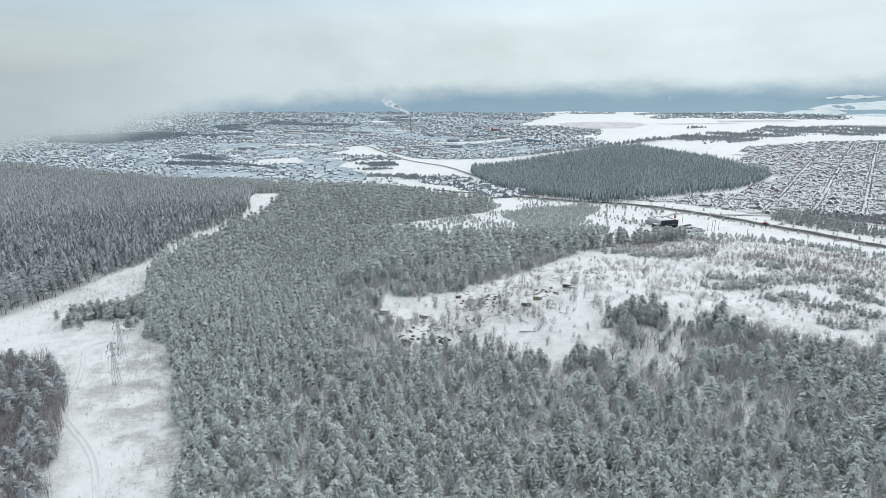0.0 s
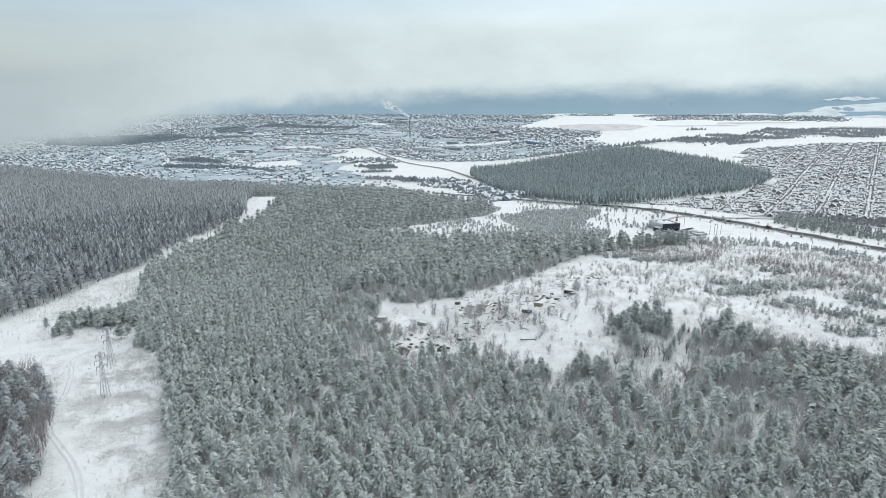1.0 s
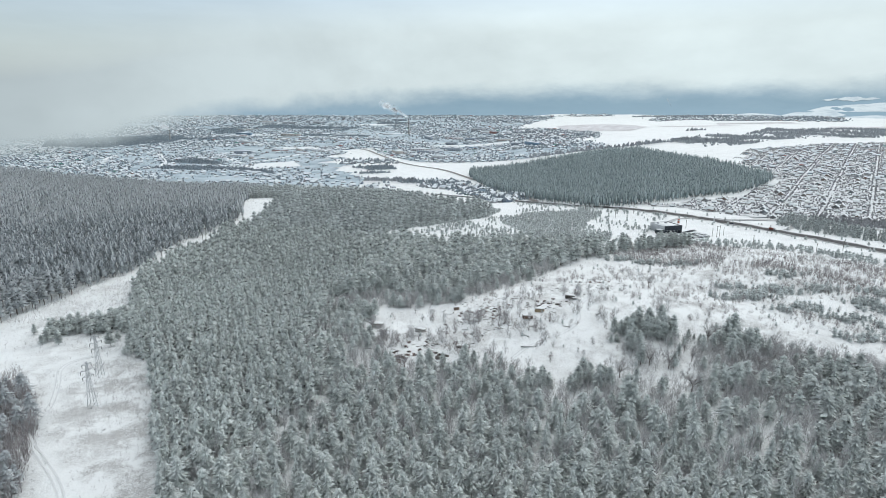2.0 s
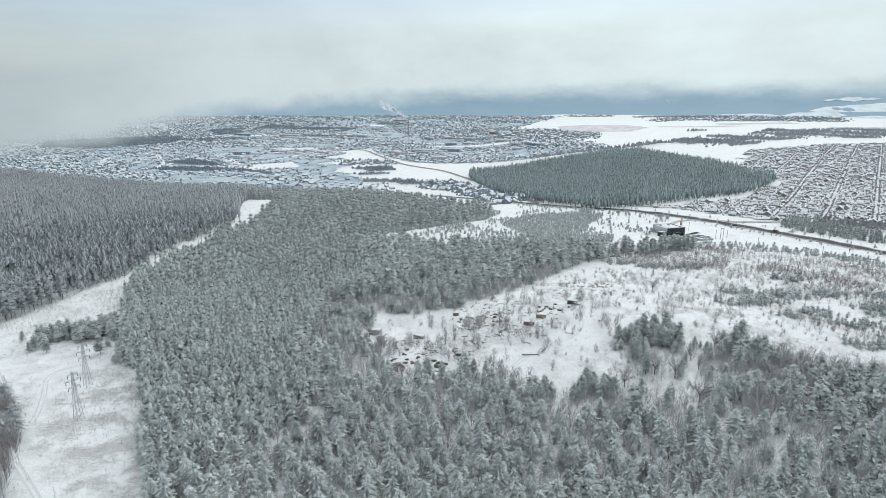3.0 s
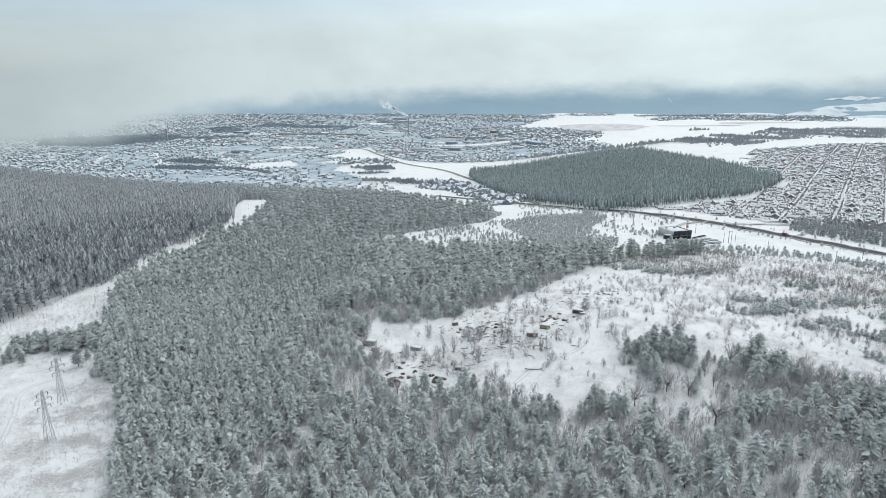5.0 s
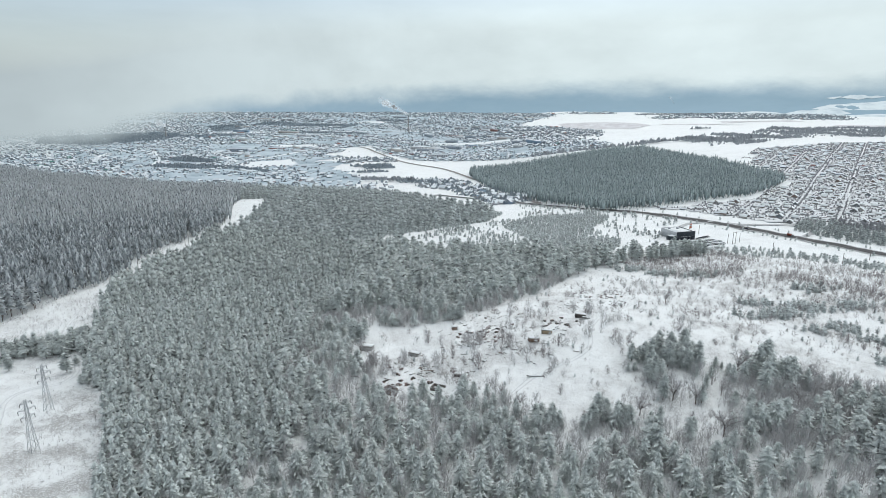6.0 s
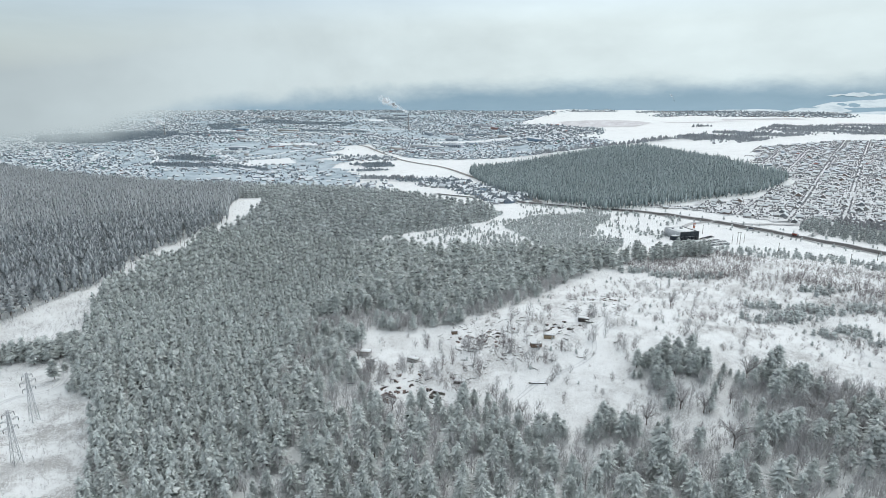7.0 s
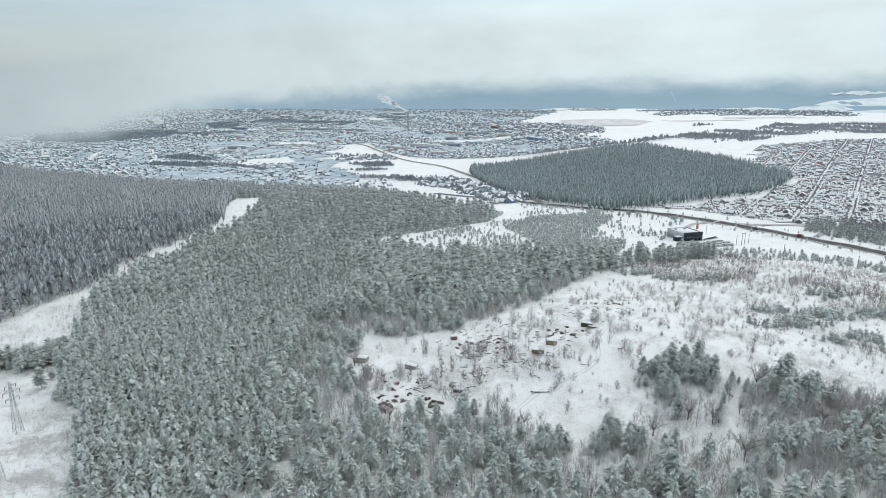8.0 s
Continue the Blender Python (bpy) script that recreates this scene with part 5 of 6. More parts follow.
def rubble_thing(x, y, size, seed):
    """A heap of angular blocks under snow."""
    r = np.random.default_rng(seed)
    t = new("rubble_heap")
    t.matrix_basis = pose(x, y, hz(x, y) - 0.1)
    tagged(t, "heap of dark broken rubble poking through snow", "rubble", "rubble heaps")
    for k in range(7):
        a, q = r.uniform(0, 6.28), size * r.uniform(0.1, 1)
        s = r.uniform(0.25, 0.7)
        part("block", box((s * 1.6, s, s * 0.8), (q * math.cos(a), q * math.sin(a), 0.02), r.uniform(0, 3), r.uniform(-0.4, 0.4)),
             M_DARKWOOD if k % 3 else M_BRICK, t)
    return t


for n in range(50):
    c = [(2, 328), (-24, 290), (14, 322), (44, 332), (80, 384), (-34, 284)][n % 6]
    rubble_thing(c[0] + float(rng.normal(0, 7)), c[1] + float(rng.normal(0, 5)), float(rng.uniform(0.6, 1.6)), 700 + n)


# ---------------------------------------------------------------- showroom building and its car park
def showroom():
    t = new("showroom_building")
    t.matrix_basis = pose(178.5, 567, hz(178.5, 567) - 0.2, 0, 0, 20)
    tagged(t, "flat-roofed showroom with dark blue cladding and snowy roof", "building")
    w, d, h = 19.0, 21.0, 7.2
    # local x runs along the dark front, y back along the side
    part("front_wall", box((w, 0.4, h + 0.6), (w / 2, 0, 0)), M_CLAD, t, "dark blue ribbed front")
    part("side_wall", box((0.4, d, h), (0.2, d / 2 + 0.2, 0)), M_LIGHTCLAD, t, "light grey side wall")
    part("side_wall", box((0.4, d, h), (w - 0.2, d / 2 + 0.2, 0)), M_CLAD, t)
    part("back_wall", box((w, 0.4, h), (w / 2, d + 0.4, 0)), M_LIGHTCLAD, t)
    part("roof", box((w - 0.8, d, 0.3), (w / 2, d / 2 + 0.2, h - 0.75)), M_ROOFSNOW, t, "flat roof under snow")
    for k in range(14):
        part("rib", box((0.12, 0.1, h + 0.4), (0.7 + 1.35 * k, -0.252, 0)), M_CLAD, t)
    for k in range(5):
        win = part("window", box((3.0, 0.08, 2.6), (2.2 + 3.6 * k, -0.33, 0.7)), M_GLASS, t)
        part("frame", box((3.2, 0.06, 0.16), (2.2 + 3.6 * k, -0.40, 3.3)), M_LIGHTCLAD, win)
    for k in range(6):
        part("parapet_cap", box((w / 6 - 0.02, 0.5, 0.14), (w / 12 + w / 6 * k, 0, h + 0.604)), M_ROOFSNOW, t)
    part("annex", box((6, 5, 4.2), (-3.2, 3.0, 0)), M_CLAD, t, "dark low annex")
    part("annex_roof", box((5.6, 4.6, 0.25), (-3.2, 3.0, 4.204)), M_ROOFSNOW, t)
    part("roof_unit", box((2.2, 1.8, 1.2), (13, 16, h - 0.45)), M_STEEL, t)
    part("roof_unit", box((1.6, 1.6, 1.0), (5, 17, h - 0.45)), M_STEEL, t)
    return t


showroom()


def car_meshes():
    """Body, glasshouse, snow and wheel of a plain saloon car."""
    body = Mass()
    prof = [(-2.15, 0.35), (2.15, 0.35), (2.15, 0.75), (1.2, 0.92), (-1.6, 0.95), (-2.15, 0.85)]
    n = len(prof)
    v = [(x, -0.85, z) for x, z in prof] + [(x, 0.85, z) for x, z in prof]
    f = []
    for i in range(n):
        j = (i + 1) % n
        f += [(i, i + n, j + n), (i, j + n, j)]
    for i in range(1, n - 1):
        f += [(0, i, i + 1), (n, n + i + 1, n + i)]
    body.add(v, f)
    glass = Mass()
    prof = [(-1.5, 0.94), (1.1, 0.9), (0.5, 1.42), (-1.1, 1.45)]
    v = [(x, -0.78, z) for x, z in prof[:2]] + [(x, -0.62, z) for x, z in prof[2:]] + [(x, 0.78, z) for x, z in prof[:2]] + [(x, 0.62, z) for x, z in prof[2:]]
    f = []
    for i in range(4):
        j = (i + 1) % 4
        f += [(i, i + 4, j + 4), (i, j + 4, j)]
    f += [(0, 1, 2), (0, 2, 3), (4, 6, 5), (4, 7, 6)]
    glass.add(v, f)
    snow = merged(box((2.1, 1.5, 0.2), (-0.3, 0, 1.44), 0, 0, 0.2), box((1.15, 1.62, 0.16), (1.58, 0, 0.86), 0, 0, 0.15), box((0.75, 1.62, 0.16), (-1.8, 0, 0.92), 0, 0, 0.12))
    wheel = Mass()
    a = np.arange(10) * 2 * math.pi / 10
    ring = np.stack([0.32 * np.cos(a), 0 * a - 0.1, 0.32 * np.sin(a)], -1)
    i = np.arange(10)
    j = (i + 1) % 10
    wheel.add(np.concatenate([ring, ring + [0, 0.2, 0], [[0, -0.1, 0], [0, 0.1, 0]]]),
              np.concatenate([np.stack([i, j, j + 10], -1), np.stack([i, j + 10, i + 10], -1), np.stack([j, i, 0 * i + 20], -1), np.stack([i + 10, j + 10, 0 * i + 21], -1)]))
    return body.mesh("body", [M_CARPAINT]), glass.mesh("glasshouse", [M_GLASS]), snow.mesh("snow_cover", [M_ROOFSNOW]), wheel.mesh("wheel", [M_RUBBER])


CAR = car_meshes()


def car_thing(x, y, turn, snowy=True, label="parked saloon car covered with snow", lift=0.0):
    t = new("car")
    t.matrix_basis = pose(x, y, hz(x, y) + lift, 0, 0, turn)
    tagged(t, label, "car", "cars of the car park" if snowy else "")
    shared("body", CAR[0], t)
    shared("glasshouse", CAR[1], t)
    if snowy:
        shared("snow_cover", CAR[2], t)
    for wx in (-1.35, 1.35):
        for wy in (-0.78, 0.78):
            w = shared("wheel", CAR[3], t)
            w.location = (wx, wy, 0.32)
    return t


for row, (x0, y0, n) in enumerate(((186, 556, 14), (189.5, 550.5, 14), (193, 545, 12))):
    for k in range(n):
        if rng.random() < 0.93:
            car_thing(x0 + 2.25 * k * 0.87, y0 + 2.25 * k * 0.5, 118 + float(rng.normal(0, 3)))
for k in range(6):
    car_thing(200 + 2.6 * k * 0.86, 576 + 2.6 * k * 0.5, 25 + float(rng.normal(0, 4)), False, "dark parked car beside the showroom")
car_thing(261, 618, -42, False, "blue saloon car on the wet highway", 0.56)
car_thing(130, 722, -28, False, "dark car on the wet highway", 0.56)


def van_thing(x, y, turn):
    t = new("van")
    t.matrix_basis = pose(x, y, hz(x, y) + 0.56, 0, 0, turn)
    tagged(t, "red-brown delivery van on the wet highway", "van")
    t.scale = (0.85, 0.85, 0.85)
    part("cargo_box", box((4.4, 2.1, 2.2), (-0.9, 0, 0.55), 0, 0, 0.1), worn_material("van_paint", (0.28, 0.07, 0.05), (0.33, 0.10, 0.07), 0.6, 0.5), t, "red-brown cargo box")
    part("cab", box((1.7, 2.0, 1.7), (2.2, 0, 0.45), 0, 0, 0.2), M_LIGHTCLAD, t)
    part("windscreen", box((0.06, 1.7, 0.8), (3.07, 0, 1.2)), M_GLASS, t)
    part("snow_cover", box((4.2, 1.9, 0.1), (-0.9, 0, 2.754), 0, 0, 0.2), M_ROOFSNOW, t)
    for wx in (-2.0, 2.1):
        for wy in (-0.9, 0.9):
            w = shared("wheel", CAR[3], t)
            w.location, w.scale = (wx, wy, 0.38), (1.2, 1.2, 1.2)
    return t


van_thing(288, 592, -48)


def billboard(x, y, turn):
    t = new("billboard")
    t.matrix_basis = pose(x, y, hz(x, y) - 0.2, 0, 0, turn)
    tagged(t, "orange-red upright sign board beside the access road", "sign")
    part("panel", box((2.6, 0.25, 4.6), (0, 0, 1.2)), worn_material("sign_paint", (0.42, 0.16, 0.10), (0.48, 0.20, 0.13), 0.5, 0.6), t)
    part("panel_band", box((2.2, 0.03, 1.2), (0, -0.145, 3.6)), M_LIGHTCLAD, t)
    for s in (-0.9, 0.9):
        part("post", box((0.2, 0.2, 1.25), (s, 0, 0)), M_STEEL, t)
    return t


billboard(207, 615, 25)

def crown_blob(seed):
    """A leafless crown far away: a ragged spindle of twig fans."""
    r = np.random.default_rng(seed)
    m = Mass()
    for k in range(7):
        a = r.uniform(0, 6.28)
        w = r.uniform(1.2, 2.6)
        h0, h1 = r.uniform(0, 1.5), r.uniform(3.5, 7)
        ox, oy = r.normal(0, 0.8, 2)
        m.add([(ox - w * math.cos(a), oy - w * math.sin(a), h0 + 1.5), (ox + w * math.cos(a), oy + w * math.sin(a), h0 + 1.2), (ox, oy, h1)], [(0, 1, 2)])
    return m.proto()


BLOBS = [crown_blob(800 + n) for n in range(5)]

# ---------------------------------------------------------------- garden village
VILLAGE = [(165, 745), (240, 700), (300, 652), (345, 628), (430, 560), (700, 400), (1500, 1450), (1400, 1720), (1009, 1600), (740, 1450), (590, 1330), (500, 1150), (462, 1000),
           (455, 915), (345, 795), (230, 724)]
E_DIR, N_DIR = np.array([0.541, 0.841]), np.array([0.841, -0.541])
V0 = np.array([307.0, 649.0])
HOUSE_SIZES = [(5.0, 6.0, 1.9, 1.7), (5.8, 6.8, 2.1, 2.0), (4.2, 5.4, 1.8, 1.2), (6.6, 8.0, 2.4, 2.3), (3.4, 4.8, 1.7, 0.8)]
HOUSE_ME = []
for w, d, h, rise in HOUSE_SIZES:
    wall, roof = gable(w, d, h, rise)
    win = merged(*[box((0.9, 0.06, 1.0), (s * w * 0.25, -d / 2 - 0.032, 1.0)) for s in (-1, 1)])
    HOUSE_ME.append((wall.mesh("wall", [M_DACHA]), roof.mesh("roof", [M_ROOFSNOW]), win.mesh("window", [M_GLASS]),
                     box((0.5, 0.5, 1.5), (w * 0.2, d * 0.15, h + rise * 0.4)).mesh("chimney", [M_BRICK])))
HOUSE_PROTO = []
for w, d, h, rise in HOUSE_SIZES:
    x, y, o = w / 2, d / 2, 0.4
    m = Mass()
    wall, _ = gable(w, d, h, rise)
    v, f, k = wall.proto()
    m.add(v, f, 0)
    lo, hi = h - rise * o / x + 0.2, h + rise + 0.2
    m.add([(-x - o, -y - o, lo), (-x - o, y + o, lo), (0, y + o, hi), (0, -y - o, hi), (x + o, y + o, lo), (x + o, -y - o, lo)], [(0, 3, 2), (0, 2, 1), (3, 5, 4), (3, 4, 2)], 1)
    HOUSE_PROTO.append(m.proto())


def house_thing(x, y, turn, k):
    t = new("small_house")
    t.matrix_basis = pose(x, y, hz(x, y), 0, 0, turn)
    tagged(t, "small wooden garden house with a snow-covered gable roof", "house", "houses of the garden village")
    shared("wall", HOUSE_ME[k][0], t)
    shared("roof", HOUSE_ME[k][1], t)
    shared("window", HOUSE_ME[k][2], t)
    if k in (1, 3):
        shared("chimney", HOUSE_ME[k][3], t)
    return t


spots, lanes, fences, gardens = [], [], Mass(), []
base_turn = math.degrees(math.atan2(E_DIR[1], E_DIR[0]))
for lane in range(-5, 16):
    off = 45.0 * lane
    p0, p1 = V0 + N_DIR * off - 120 * E_DIR, V0 + N_DIR * off + 1250 * E_DIR
    s = np.arange(-120, 1250, 5.0)
    pp = V0 + N_DIR * off + s[:, None] * E_DIR + N_DIR * (5 * np.sin(s / 140 + lane))[:, None]
    ok = inside(VILLAGE, pp[:, 0], pp[:, 1])
    if ok.sum() > 20:
        lanes.append(ribbon([tuple(q) for q in pp[ok][::6]], 2.0, 0.95, 8, 1))
    for side in (-1, 1):
        at = -110.0
        while at < 1240:
            q = V0 + N_DIR * (off + 5 * math.sin(at / 140 + lane) + side * rng.uniform(3.2, 20.5)) + at * E_DIR
            if inside(VILLAGE, q[:1], q[1:])[0] and in_view(q[None], 60)[0]:
                if rng.random() < 0.55:
                    spots.append((q[0], q[1], base_turn + (90 if rng.random() < 0.5 else 0) + rng.normal(0, 4), int(rng.choice(5, p=[0.3, 0.22, 0.25, 0.08, 0.15]))))
                if rng.random() < 0.5:
                    q2 = V0 + N_DIR * off + at * E_DIR + N_DIR * side * rng.uniform(6, 21) + E_DIR * rng.uniform(-4, 4)
                    spots.append((q2[0], q2[1], base_turn + rng.normal(0, 5), 4 if rng.random() < 0.7 else 2))
                # plot boundary and garden trees
                lane_at = V0 + N_DIR * off + at * E_DIR
                a, b = lane_at + N_DIR * side * rng.uniform(3, 6) + E_DIR * 7, lane_at + N_DIR * side * rng.uniform(17, 23) + E_DIR * 7
                hgt = rng.uniform(0.4, 1.1)
                za, zb = hz(*a), hz(*b)
                fences.add([(a[0], a[1], za - 0.3), (b[0], b[1], zb - 0.3), (b[0], b[1], zb + hgt), (a[0], a[1], za + hgt),
                            (a[0] + 0.1, a[1] + 0.15, za - 0.3), (b[0] + 0.1, b[1] + 0.15, zb - 0.3), (b[0] + 0.1, b[1] + 0.15, zb + hgt), (a[0] + 0.1, a[1] + 0.15, za + hgt)],
                           [(0, 1, 2), (0, 2, 3), (4, 6, 5), (4, 7, 6), (3, 2, 6), (3, 6, 7)])
                for _ in range(4):
                    gardens.append(lane_at + N_DIR * side * rng.uniform(1.6, 3.0) + E_DIR * rng.uniform(-7, 7))
                for uu in np.linspace(0.05, 0.95, 6):
                    if rng.random() < 0.85:
                        gardens.append(a + (b - a) * uu + rng.normal(0, 0.7, 2))
                for _ in range(int(rng.integers(5, 11))):
                    g = lane_at + N_DIR * side * rng.uniform(1.8, 23) + E_DIR * rng.uniform(-7, 7)
                    gardens.append(g)
            at += rng.uniform(11, 17)
spots.sort(key=lambda s: math.hypot(s[0] - 60, s[1]))
for x, y, turn, k in spots[:280]:
    house_thing(float(x), float(y), float(turn), k)
village = Mass()
for k in range(5):
    some = np.array([s[:3] for s in spots[280:] if s[3] == k]).reshape(-1, 3)
    village.spread(HOUSE_PROTO[k], on_ground(some[:, :2]), np.radians(some[:, 2]), np.ones(len(some)))
structure("village_lane", lanes, M_TRACK, "white snow-covered lanes between garden plots", "lane")
stuff("plot_fences", fences, [M_GREYWOOD], "grey board fences between snowy garden plots", "fence")
gt = Mass()
plant(gt, BLOBS, np.array(gardens), 0.16, 0.5, rng)
EDGE = [(345, 625), (360, 660), (560, 520), (700, 420), (690, 400), (540, 490)]
pts = scatter(EDGE, 4.0, 61, 0.5)
plant(gt, BLOBS, pts, 0.5, 1.0, rng)
stuff("garden_trees", gt, [M_GARDEN], "leafless fruit trees and hedges in the gardens", "garden trees")

# ---------------------------------------------------------------- the town in the valley
TOWN = [(-1250, 1420), (-722, 1200), (-570, 1150), (-350, 1065), (-240, 1070), (-215, 1180), (-250, 1300), (-330, 1420), (-300, 1500), (-385, 1530), (-350, 1650), (-420, 1700), (-380, 1850), (-430, 1900), (-330, 2000), (-285, 1850), (-215, 1690), (-130, 1590), (-20, 1570),
        (60, 1530), (150, 1490), (300, 1490), (345, 1600), (250, 1900), (215, 2300), (200, 2700), (480, 3600), (300, 4000), (-1500, 4000), (-2500, 3300), (-2500, 2300)]
HAMLET = [(-114, 1221), (-53, 1233), (14, 1127), (39, 990), (36, 900), (44, 790), (28, 790), (10, 905), (-36, 1085), (-104, 1150)]
HAMLET2 = [(-215, 1090), (-150, 1060), (-140, 1130), (-180, 1180)]
BACK = [(831, 3062), (1150, 3600), (1640, 3850), (2061, 3600), (1710, 2920), (1373, 3000), (830, 2880)]
BACK2 = [(560, 3500), (800, 3560), (820, 3800), (540, 3780)]
TOWN_WOODS = [[(-1410, 1922), (-1551, 2159), (-1456, 2275), (-1156, 2400), (-1100, 2250), (-1060, 2085), (-1214, 1896)], [(-770, 1495), (-748, 1571), (-670, 1531), (-659, 1473)], [(-1161, 2658), (-1048, 2797), (-966, 2543), (-1041, 2435)],
              [(-700, 2420), (-420, 2380), (-400, 2440), (-680, 2490)], [(-120, 2330), (180, 2290), (190, 2330), (-100, 2370)], [(-264, 1448), (-201, 1485), (-175, 1406), (-237, 1372)],
              [(-780, 1395), (-600, 1345), (-540, 1372), (-560, 1395), (-700, 1430)], [(-560, 1370), (-440, 1310), (-430, 1322), (-540, 1390)],
              [(-290, 1450), (-190, 1425), (-200, 1405), (-280, 1420)], [(-260, 1330), (-200, 1345), (-180, 1325), (-240, 1310)],
              [(-1350, 2150), (-900, 2260), (-860, 2330), (-1400, 2240)], [(-1000, 2750), (-560, 2650), (-520, 2800), (-980, 2900)],
              [(-140, 1180), (0, 1165), (-10, 1195), (-150, 1205)], [(-480, 3000), (-300, 2950), (-280, 3080), (-460, 3100)], [(-700, 1480), (-640, 1460), (-620, 1520), (-690, 1530)]]
OPEN_PLOTS = [[(-1181, 2101), (-1245, 2273), (-1179, 2293), (-1072, 2126)], [(-561, 1511), (-465, 1577), (-416, 1458), (-510, 1375)], [(-640, 1980), (-520, 2020), (-480, 1930), (-600, 1900)],
              [(-160, 2060), (120, 2020), (130, 2080), (-150, 2120)], [(-560, 2900), (-300, 2960), (-280, 3040), (-540, 3000)], [(-1000, 2380), (-800, 2420), (-780, 2480), (-980, 2460)]]
town = Mass()


def yard_sheet(name, poly, cell, lift, material, label):
    """Trodden snow between houses, laid just above the open ground."""
    xs = np.arange(min(p[0] for p in poly), max(p[0] for p in poly), cell)
    ys = np.arange(min(p[1] for p in poly), max(p[1] for p in poly), cell)
    v, f = sheet(xs, ys, lift)
    c = v[f].mean(1)
    return structure(name, [(v, f[inside(poly, c[:, 0], c[:, 1]) & in_view(c, 80)])], material, label, "ground")


yard_sheet("town_ground", TOWN, 24.0, 1.2, M_TOWNSNOW, "trodden snow and streets between the town's houses, blued for haze")
yard_sheet("garden_ground", VILLAGE, 10.0, 0.6, M_TRODDEN, "trodden snow on the garden plots of the village")


def settle(poly, along_m, across_m, turn, seed, chance, scale=1.0, clear=()):
    """Rows of houses along streets inside a polygon; returns where they stand."""
    r = np.random.default_rng(seed)
    c, s = math.cos(turn), math.sin(turn)
    rot = [(x * c + y * s, -x * s + y * c) for x, y in poly]
    xs = np.arange(min(p[0] for p in rot), max(p[0] for p in rot), along_m)
    ys = np.arange(min(p[1] for p in rot), max(p[1] for p in rot), across_m)
    gx, gy = np.meshgrid(xs, ys)
    gx = gx.ravel() + r.uniform(-0.35, 0.35, gx.size) * along_m
    gy = gy.ravel() + np.where(r.random(gy.size) < 0.5, -0.22, 0.22) * across_m + r.normal(0, 0.06, gy.size) * across_m
    q = np.stack([gx * c - gy * s, gx * s + gy * c], -1)
    ok = inside(poly, q[:, 0], q[:, 1]) & in_view(q, 30) & (r.random(len(q)) < chance * np.clip(-0.45 + 1.5 * wave(q[:, 0], q[:, 1], 55, seed) + 1.2 * wave(q[:, 0], q[:, 1], 170, seed + 1), 0.08, 1.2))
    for hole in clear:
        ok &= ~inside(hole, q[:, 0], q[:, 1])
    q = q[ok]
    pick = r.integers(0, 5, len(q))
    for k in range(5):
        some = q[pick == k]
        town.spread(HOUSE_PROTO[k], on_ground(some), turn + r.choice([0, math.pi / 2], len(some)) + r.normal(0, 0.08, len(some)), r.uniform(1.2, 1.75, len(some)) * scale)
    return q


def upto(poly, y0, y1):
    """The part of a polygon's points between two lines, kept as a test later on."""
    return [(-3000, y0), (3000, y0), (3000, y1), (-3000, y1)]


for poly in OPEN_PLOTS:
    yard_sheet("open_plot", poly, 10.0, 1.5, M_ROOFSNOW, "open white plot of snow among the town's houses")
HAMLET3 = [(-349, 1590), (-223, 1640), (-194, 1555), (-328, 1493)]
HAMLET5 = [(185, 2627), (332, 2300), (413, 2014), (328, 1664), (181, 1654), (106, 1907)]
HAMLET4 = [(36, 940), (77, 935), (81, 852), (44, 796)]
near_t = settle(TOWN, 13, 21, 0.35, 81, 0.75, 0.8, TOWN_WOODS + OPEN_PLOTS + [upto(TOWN, 2000, 5000)])
mid_t = settle(TOWN, 17, 26, -0.15, 82, 0.9, 0.86, TOWN_WOODS + OPEN_PLOTS + [upto(TOWN, 0, 2000), upto(TOWN, 2800, 5000)])
far_t = settle(TOWN, 22, 30, 0.2, 83, 0.9, 0.9, TOWN_WOODS + OPEN_PLOTS + [upto(TOWN, 0, 2800)])
ham = np.concatenate([settle(HAMLET, 12, 17, 1.1, 84, 1.2, 0.9), settle(HAMLET3, 13, 18, 0.35, 88, 0.9, 0.85), settle(HAMLET4, 14, 18, 1.1, 89, 1.2, 0.9), settle(HAMLET5, 16, 24, 0.3, 90, 1.0, 0.9)])
ham2 = settle(HAMLET2, 15, 22, 0.5, 85, 0.8, 0.95)
back = settle(BACK, 20, 32, 0.3, 86, 0.75, 1.1)
back2 = settle(BACK2, 24, 34, 0.1, 87, 0.9, 1.2)
town.add(*village.proto())
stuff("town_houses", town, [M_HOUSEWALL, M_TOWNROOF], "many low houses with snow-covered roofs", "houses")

# larger sheds and blocks
blocks = Mass()
r = np.random.default_rng(91)
for _ in range(95):
    y = r.uniform(1640, 3300)
    x = r.uniform(-0.40, 0.10) * y
    if not inside(TOWN, np.array([x]), np.array([y]))[0]:
        continue
    w, d, h = r.uniform(25, 80), r.uniform(12, 22), r.choice([4, 5, 6, 10])
    turn = r.choice([0.35, 0.35 + math.pi / 2, -0.1])
    z = hz(x, y) - 1
    v, f, k = box((w, d, h + 1), (x, y, z), turn).proto()
    blocks.add(v, f, 0)
    v, f, k = box((w * 0.99, d * 0.97, 0.5), (x, y, z + h + 1.01), turn).proto()
    blocks.add(v, f, 1)
    if h >= 8:
        # rows of windows along the front
        for kx in range(int(w / 6)):
            for kz in range(int(h / 3)):
                lx = -w / 2 + 3 + 6 * kx
                v, f, k = box((2.6, 0.3, 1.4), (x + lx * math.cos(turn) + d / 2 * math.sin(turn), y + lx * math.sin(turn) - d / 2 * math.cos(turn), z + 2 + 3 * kz), turn).proto()
                blocks.add(v, f, 2)
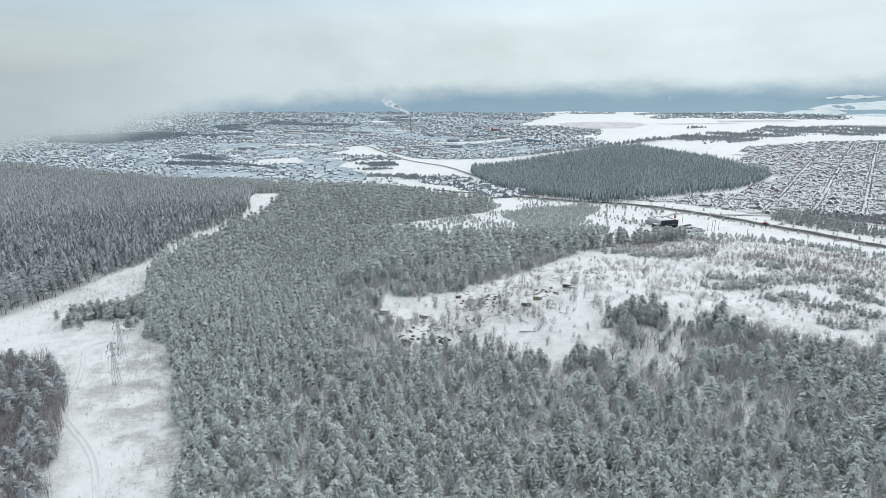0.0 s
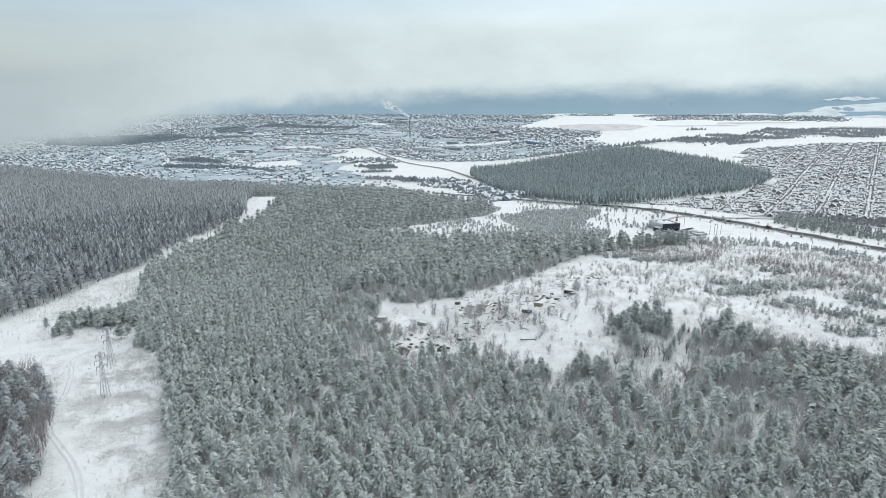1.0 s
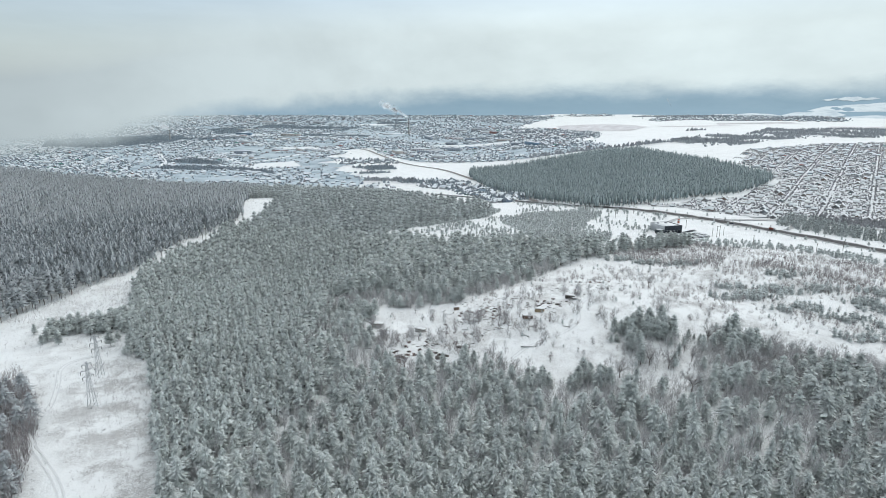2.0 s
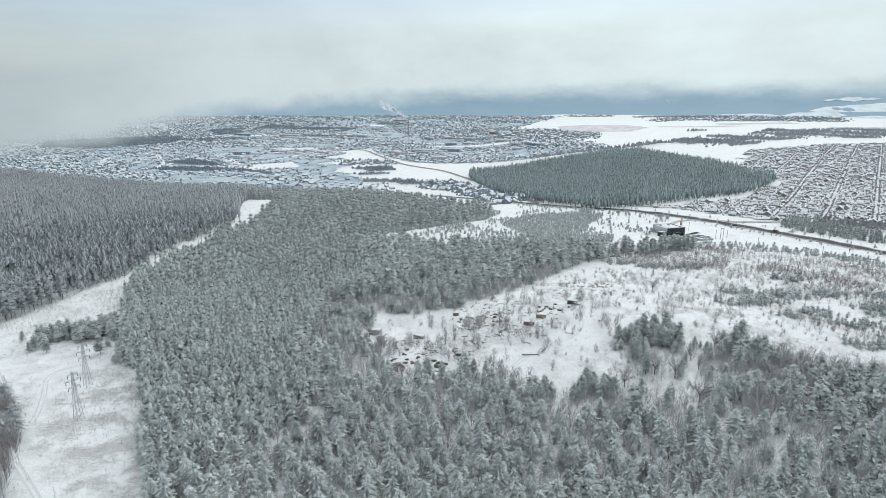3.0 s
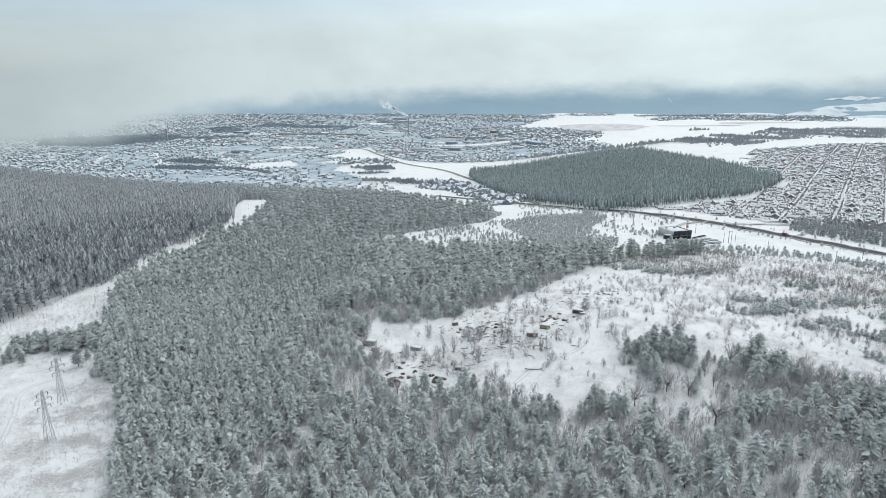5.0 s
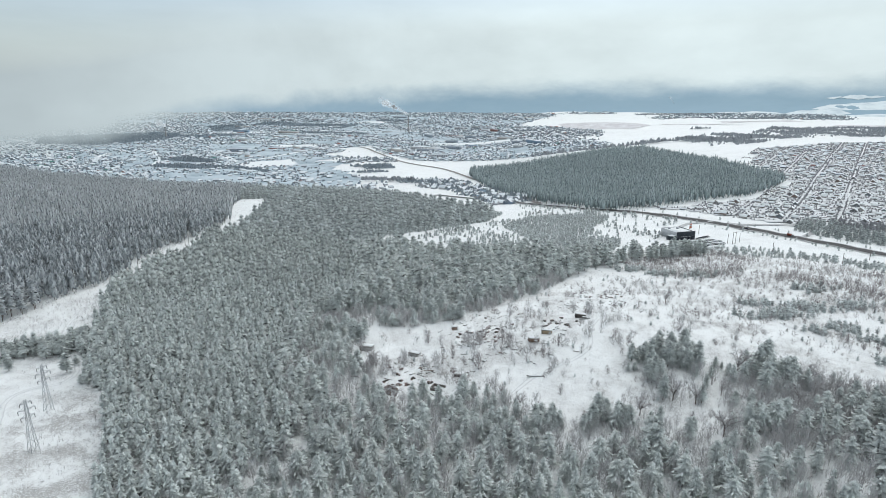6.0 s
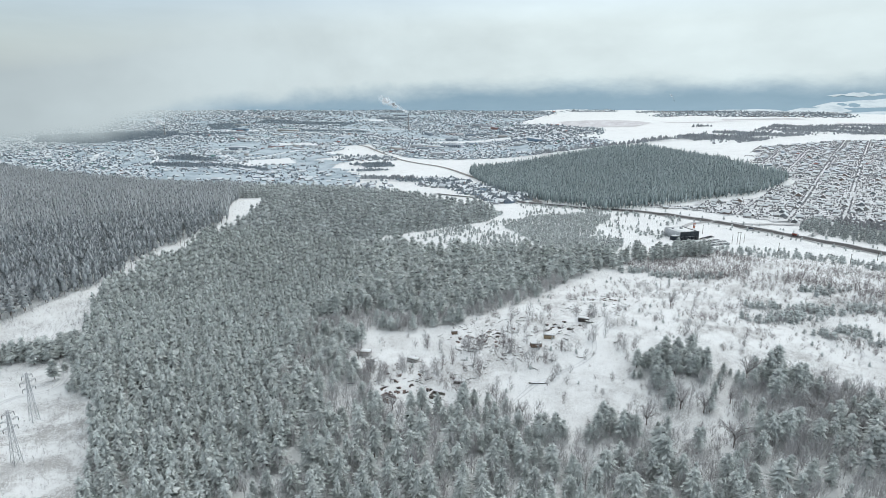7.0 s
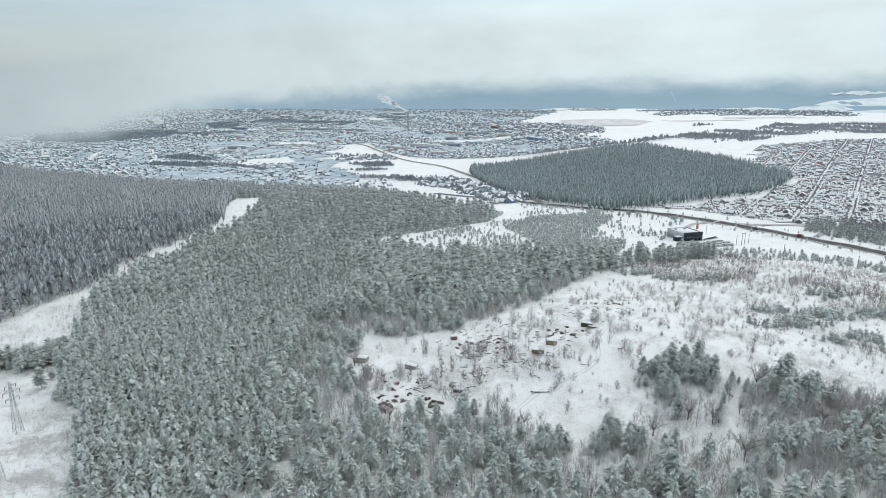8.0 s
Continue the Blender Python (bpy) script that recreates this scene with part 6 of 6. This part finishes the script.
stuff("town_blocks", blocks, [varied_material("block_walls", [(0.45, (0.52, 0.54, 0.56)), (0.2, (0.50, 0.47, 0.44)), (0.29, (0.34, 0.39, 0.44)), (0.02, (0.30, 0.17, 0.15)), (0.04, (0.2, 0.3, 0.4))]),
                              M_TOWNROOF, M_GLASS], "long industrial sheds and apartment blocks with snowy roofs", "buildings")


tt = Mass()
r = np.random.default_rng(92)
for group, n, spread, size in ((near_t, 3, 11, (0.3, 0.95)), (mid_t, 4, 17, (0.45, 1.1)), (far_t, 2, 24, (0.7, 1.5)), (ham, 4, 9, (0.5, 1.3)), (ham2, 2, 10, (0.6, 1.4)),
                               (back, 2, 20, (0.9, 2.0)), (back2, 1, 18, (0.9, 2.0))):
    for _ in range(n):
        plant(tt, BLOBS, group + r.normal(0, spread, group.shape), *size, rng)
for n, poly in enumerate(TOWN_WOODS):
    pts = scatter(poly, 5.5 if poly[0][1] < 1600 else 8.5, 93 + n, 0.5)
    plant(tt, BLOBS, pts, 0.7, 1.3, rng)
stuff("town_trees", tt, [M_TOWNTREE], "dark leafless trees between the town's houses, blued for haze", "trees")
# hedges and tree belts across the white fields
belt = Mass()
for n, (path, wide, step) in enumerate((([(560, 1560), (700, 1640), (760, 1700)], 30, 7), ([(340, 1480), (480, 1560), (560, 1600)], 18, 6), ([(700, 2050), (760, 2070)], 14, 8),
                                        ([(980, 2100), (1060, 2150)], 10, 8), ([(900, 3420), (1400, 3560)], 60, 14), ([(1300, 3000), (1900, 3300)], 50, 12), ([(150, 1480), (330, 1470)], 14, 7),
                                        ([(-211, 1205), (-114, 1200)], 10, 4))):
    p, way = along(path, step)
    for _ in range(max(2, int(wide / 6))):
        plant(belt, BLOBS, p + r.normal(0, wide / 3, p.shape), 1.0, 2.0, rng)
pts = scatter(EAST_WOOD, 7.0, 32, 0.5)
plant(belt, BLOBS, pts[rng.random(len(pts)) < np.clip(2.6 * (wave(pts[:, 0], pts[:, 1], 32, 2) - 0.36), 0.06, 0.9)], 0.7, 1.5, rng)
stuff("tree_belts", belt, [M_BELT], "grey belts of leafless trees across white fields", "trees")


# ---------------------------------------------------------------- chimney and smoke
def chimney(x, y, h):
    t = new("factory_chimney")
    t.matrix_basis = pose(x, y, hz(x, y) - 1)
    tagged(t, "tall grey concrete factory chimney above the town", "chimney", "factory chimneys")
    m = Mass()
    m.add(*stem(h, 3.4, 2.2, 10))
    part("shaft", m, M_CONCRETE, t)
    for z in (0.72, 0.97):
        m = Mass()
        v, f = stem(1.2, 3.0, 2.9, 10)
        m.add(v + np.array([0, 0, z * h]), f)
        part("ring", m, M_DARKWOOD, t)
    return t


def smoke_material():
    m = bpy.data.materials.new("white_smoke")
    m.use_nodes = True
    n, l = m.node_tree.nodes, m.node_tree.links
    n.clear()
    out, mix, both = n.new("ShaderNodeOutputMaterial"), n.new("ShaderNodeMixShader"), n.new("ShaderNodeMixShader")
    d, tr, clear = n.new("ShaderNodeBsdfDiffuse"), n.new("ShaderNodeBsdfTranslucent"), n.new("ShaderNodeBsdfTransparent")
    d.inputs["Color"].default_value = tr.inputs["Color"].default_value = (0.92, 0.94, 0.95, 1)
    l.new(ranged(n, l, noise_node(n, l, 0.03, 5, 0.65), 0.30, 0.70, 0.04, 0.20), mix.inputs[0])
    l.new(d.outputs[0], both.inputs[1])
    l.new(tr.outputs[0], both.inputs[2])
    l.new(clear.outputs[0], mix.inputs[1])
    l.new(both.outputs[0], mix.inputs[2])
    l.new(mix.outputs[0], out.inputs["Surface"])
    return m


M_SMOKE = smoke_material()


def plume(x, y, z, dx, dz, ln, r0, r1, seed, label, lumps=16):
    """A drifting plume of many overlapping lumps that swell along the wind."""
    r = np.random.default_rng(seed)
    mass = Mass()
    u = np.linspace(0, math.pi, 7)
    w = np.linspace(0, 2 * math.pi, 11)[:-1]
    ball = np.array([(math.sin(p) * math.cos(q), math.sin(p) * math.sin(q), math.cos(p)) for p in u for q in w])
    f = []
    for i in range(6):
        for j in range(10):
            a, b = i * 10 + j, i * 10 + (j + 1) % 10
            f += [(a, a + 10, b + 10), (a, b + 10, b)]
    for k in range(lumps):
        s = (k + r.uniform(0, 1)) / lumps
        rad = (r0 + (r1 - r0) * s) * r.uniform(0.6, 1.1)
        c = np.array([x + dx * ln * s, y, z + dz * ln * s ** 0.8]) + r.normal(0, 0.35, 3) * rad
        mass.add(ball * rad * (1 + r.normal(0, 0.05, (len(ball), 1))) + c, f)
    ob = new("smoke_plume", mass.mesh("smoke_plume", [M_SMOKE]))
    ob.data.polygons.foreach_set("use_smooth", [True] * len(ob.data.polygons))
    ob.visible_shadow = False
    return tagged(ob, label, "smoke", kind="stuff")


chimney(-262, 2492, 66)
plume(-262, 2492, hz(-262, 2492) + 68, -0.85, 0.42, 125, 4, 15, 1, "white smoke plume drifting from the factory chimney", 34)
chimney(-1115, 2202, 40)
plume(-1115, 2202, hz(-1115, 2202) + 42, -0.5, 0.3, 45, 5, 12, 2, "white steam drifting from a low chimney")
plume(1130, 3600, 70, -0.45, 0.7, 60, 3, 6, 3, "thin white smoke rising before the hills", 7)
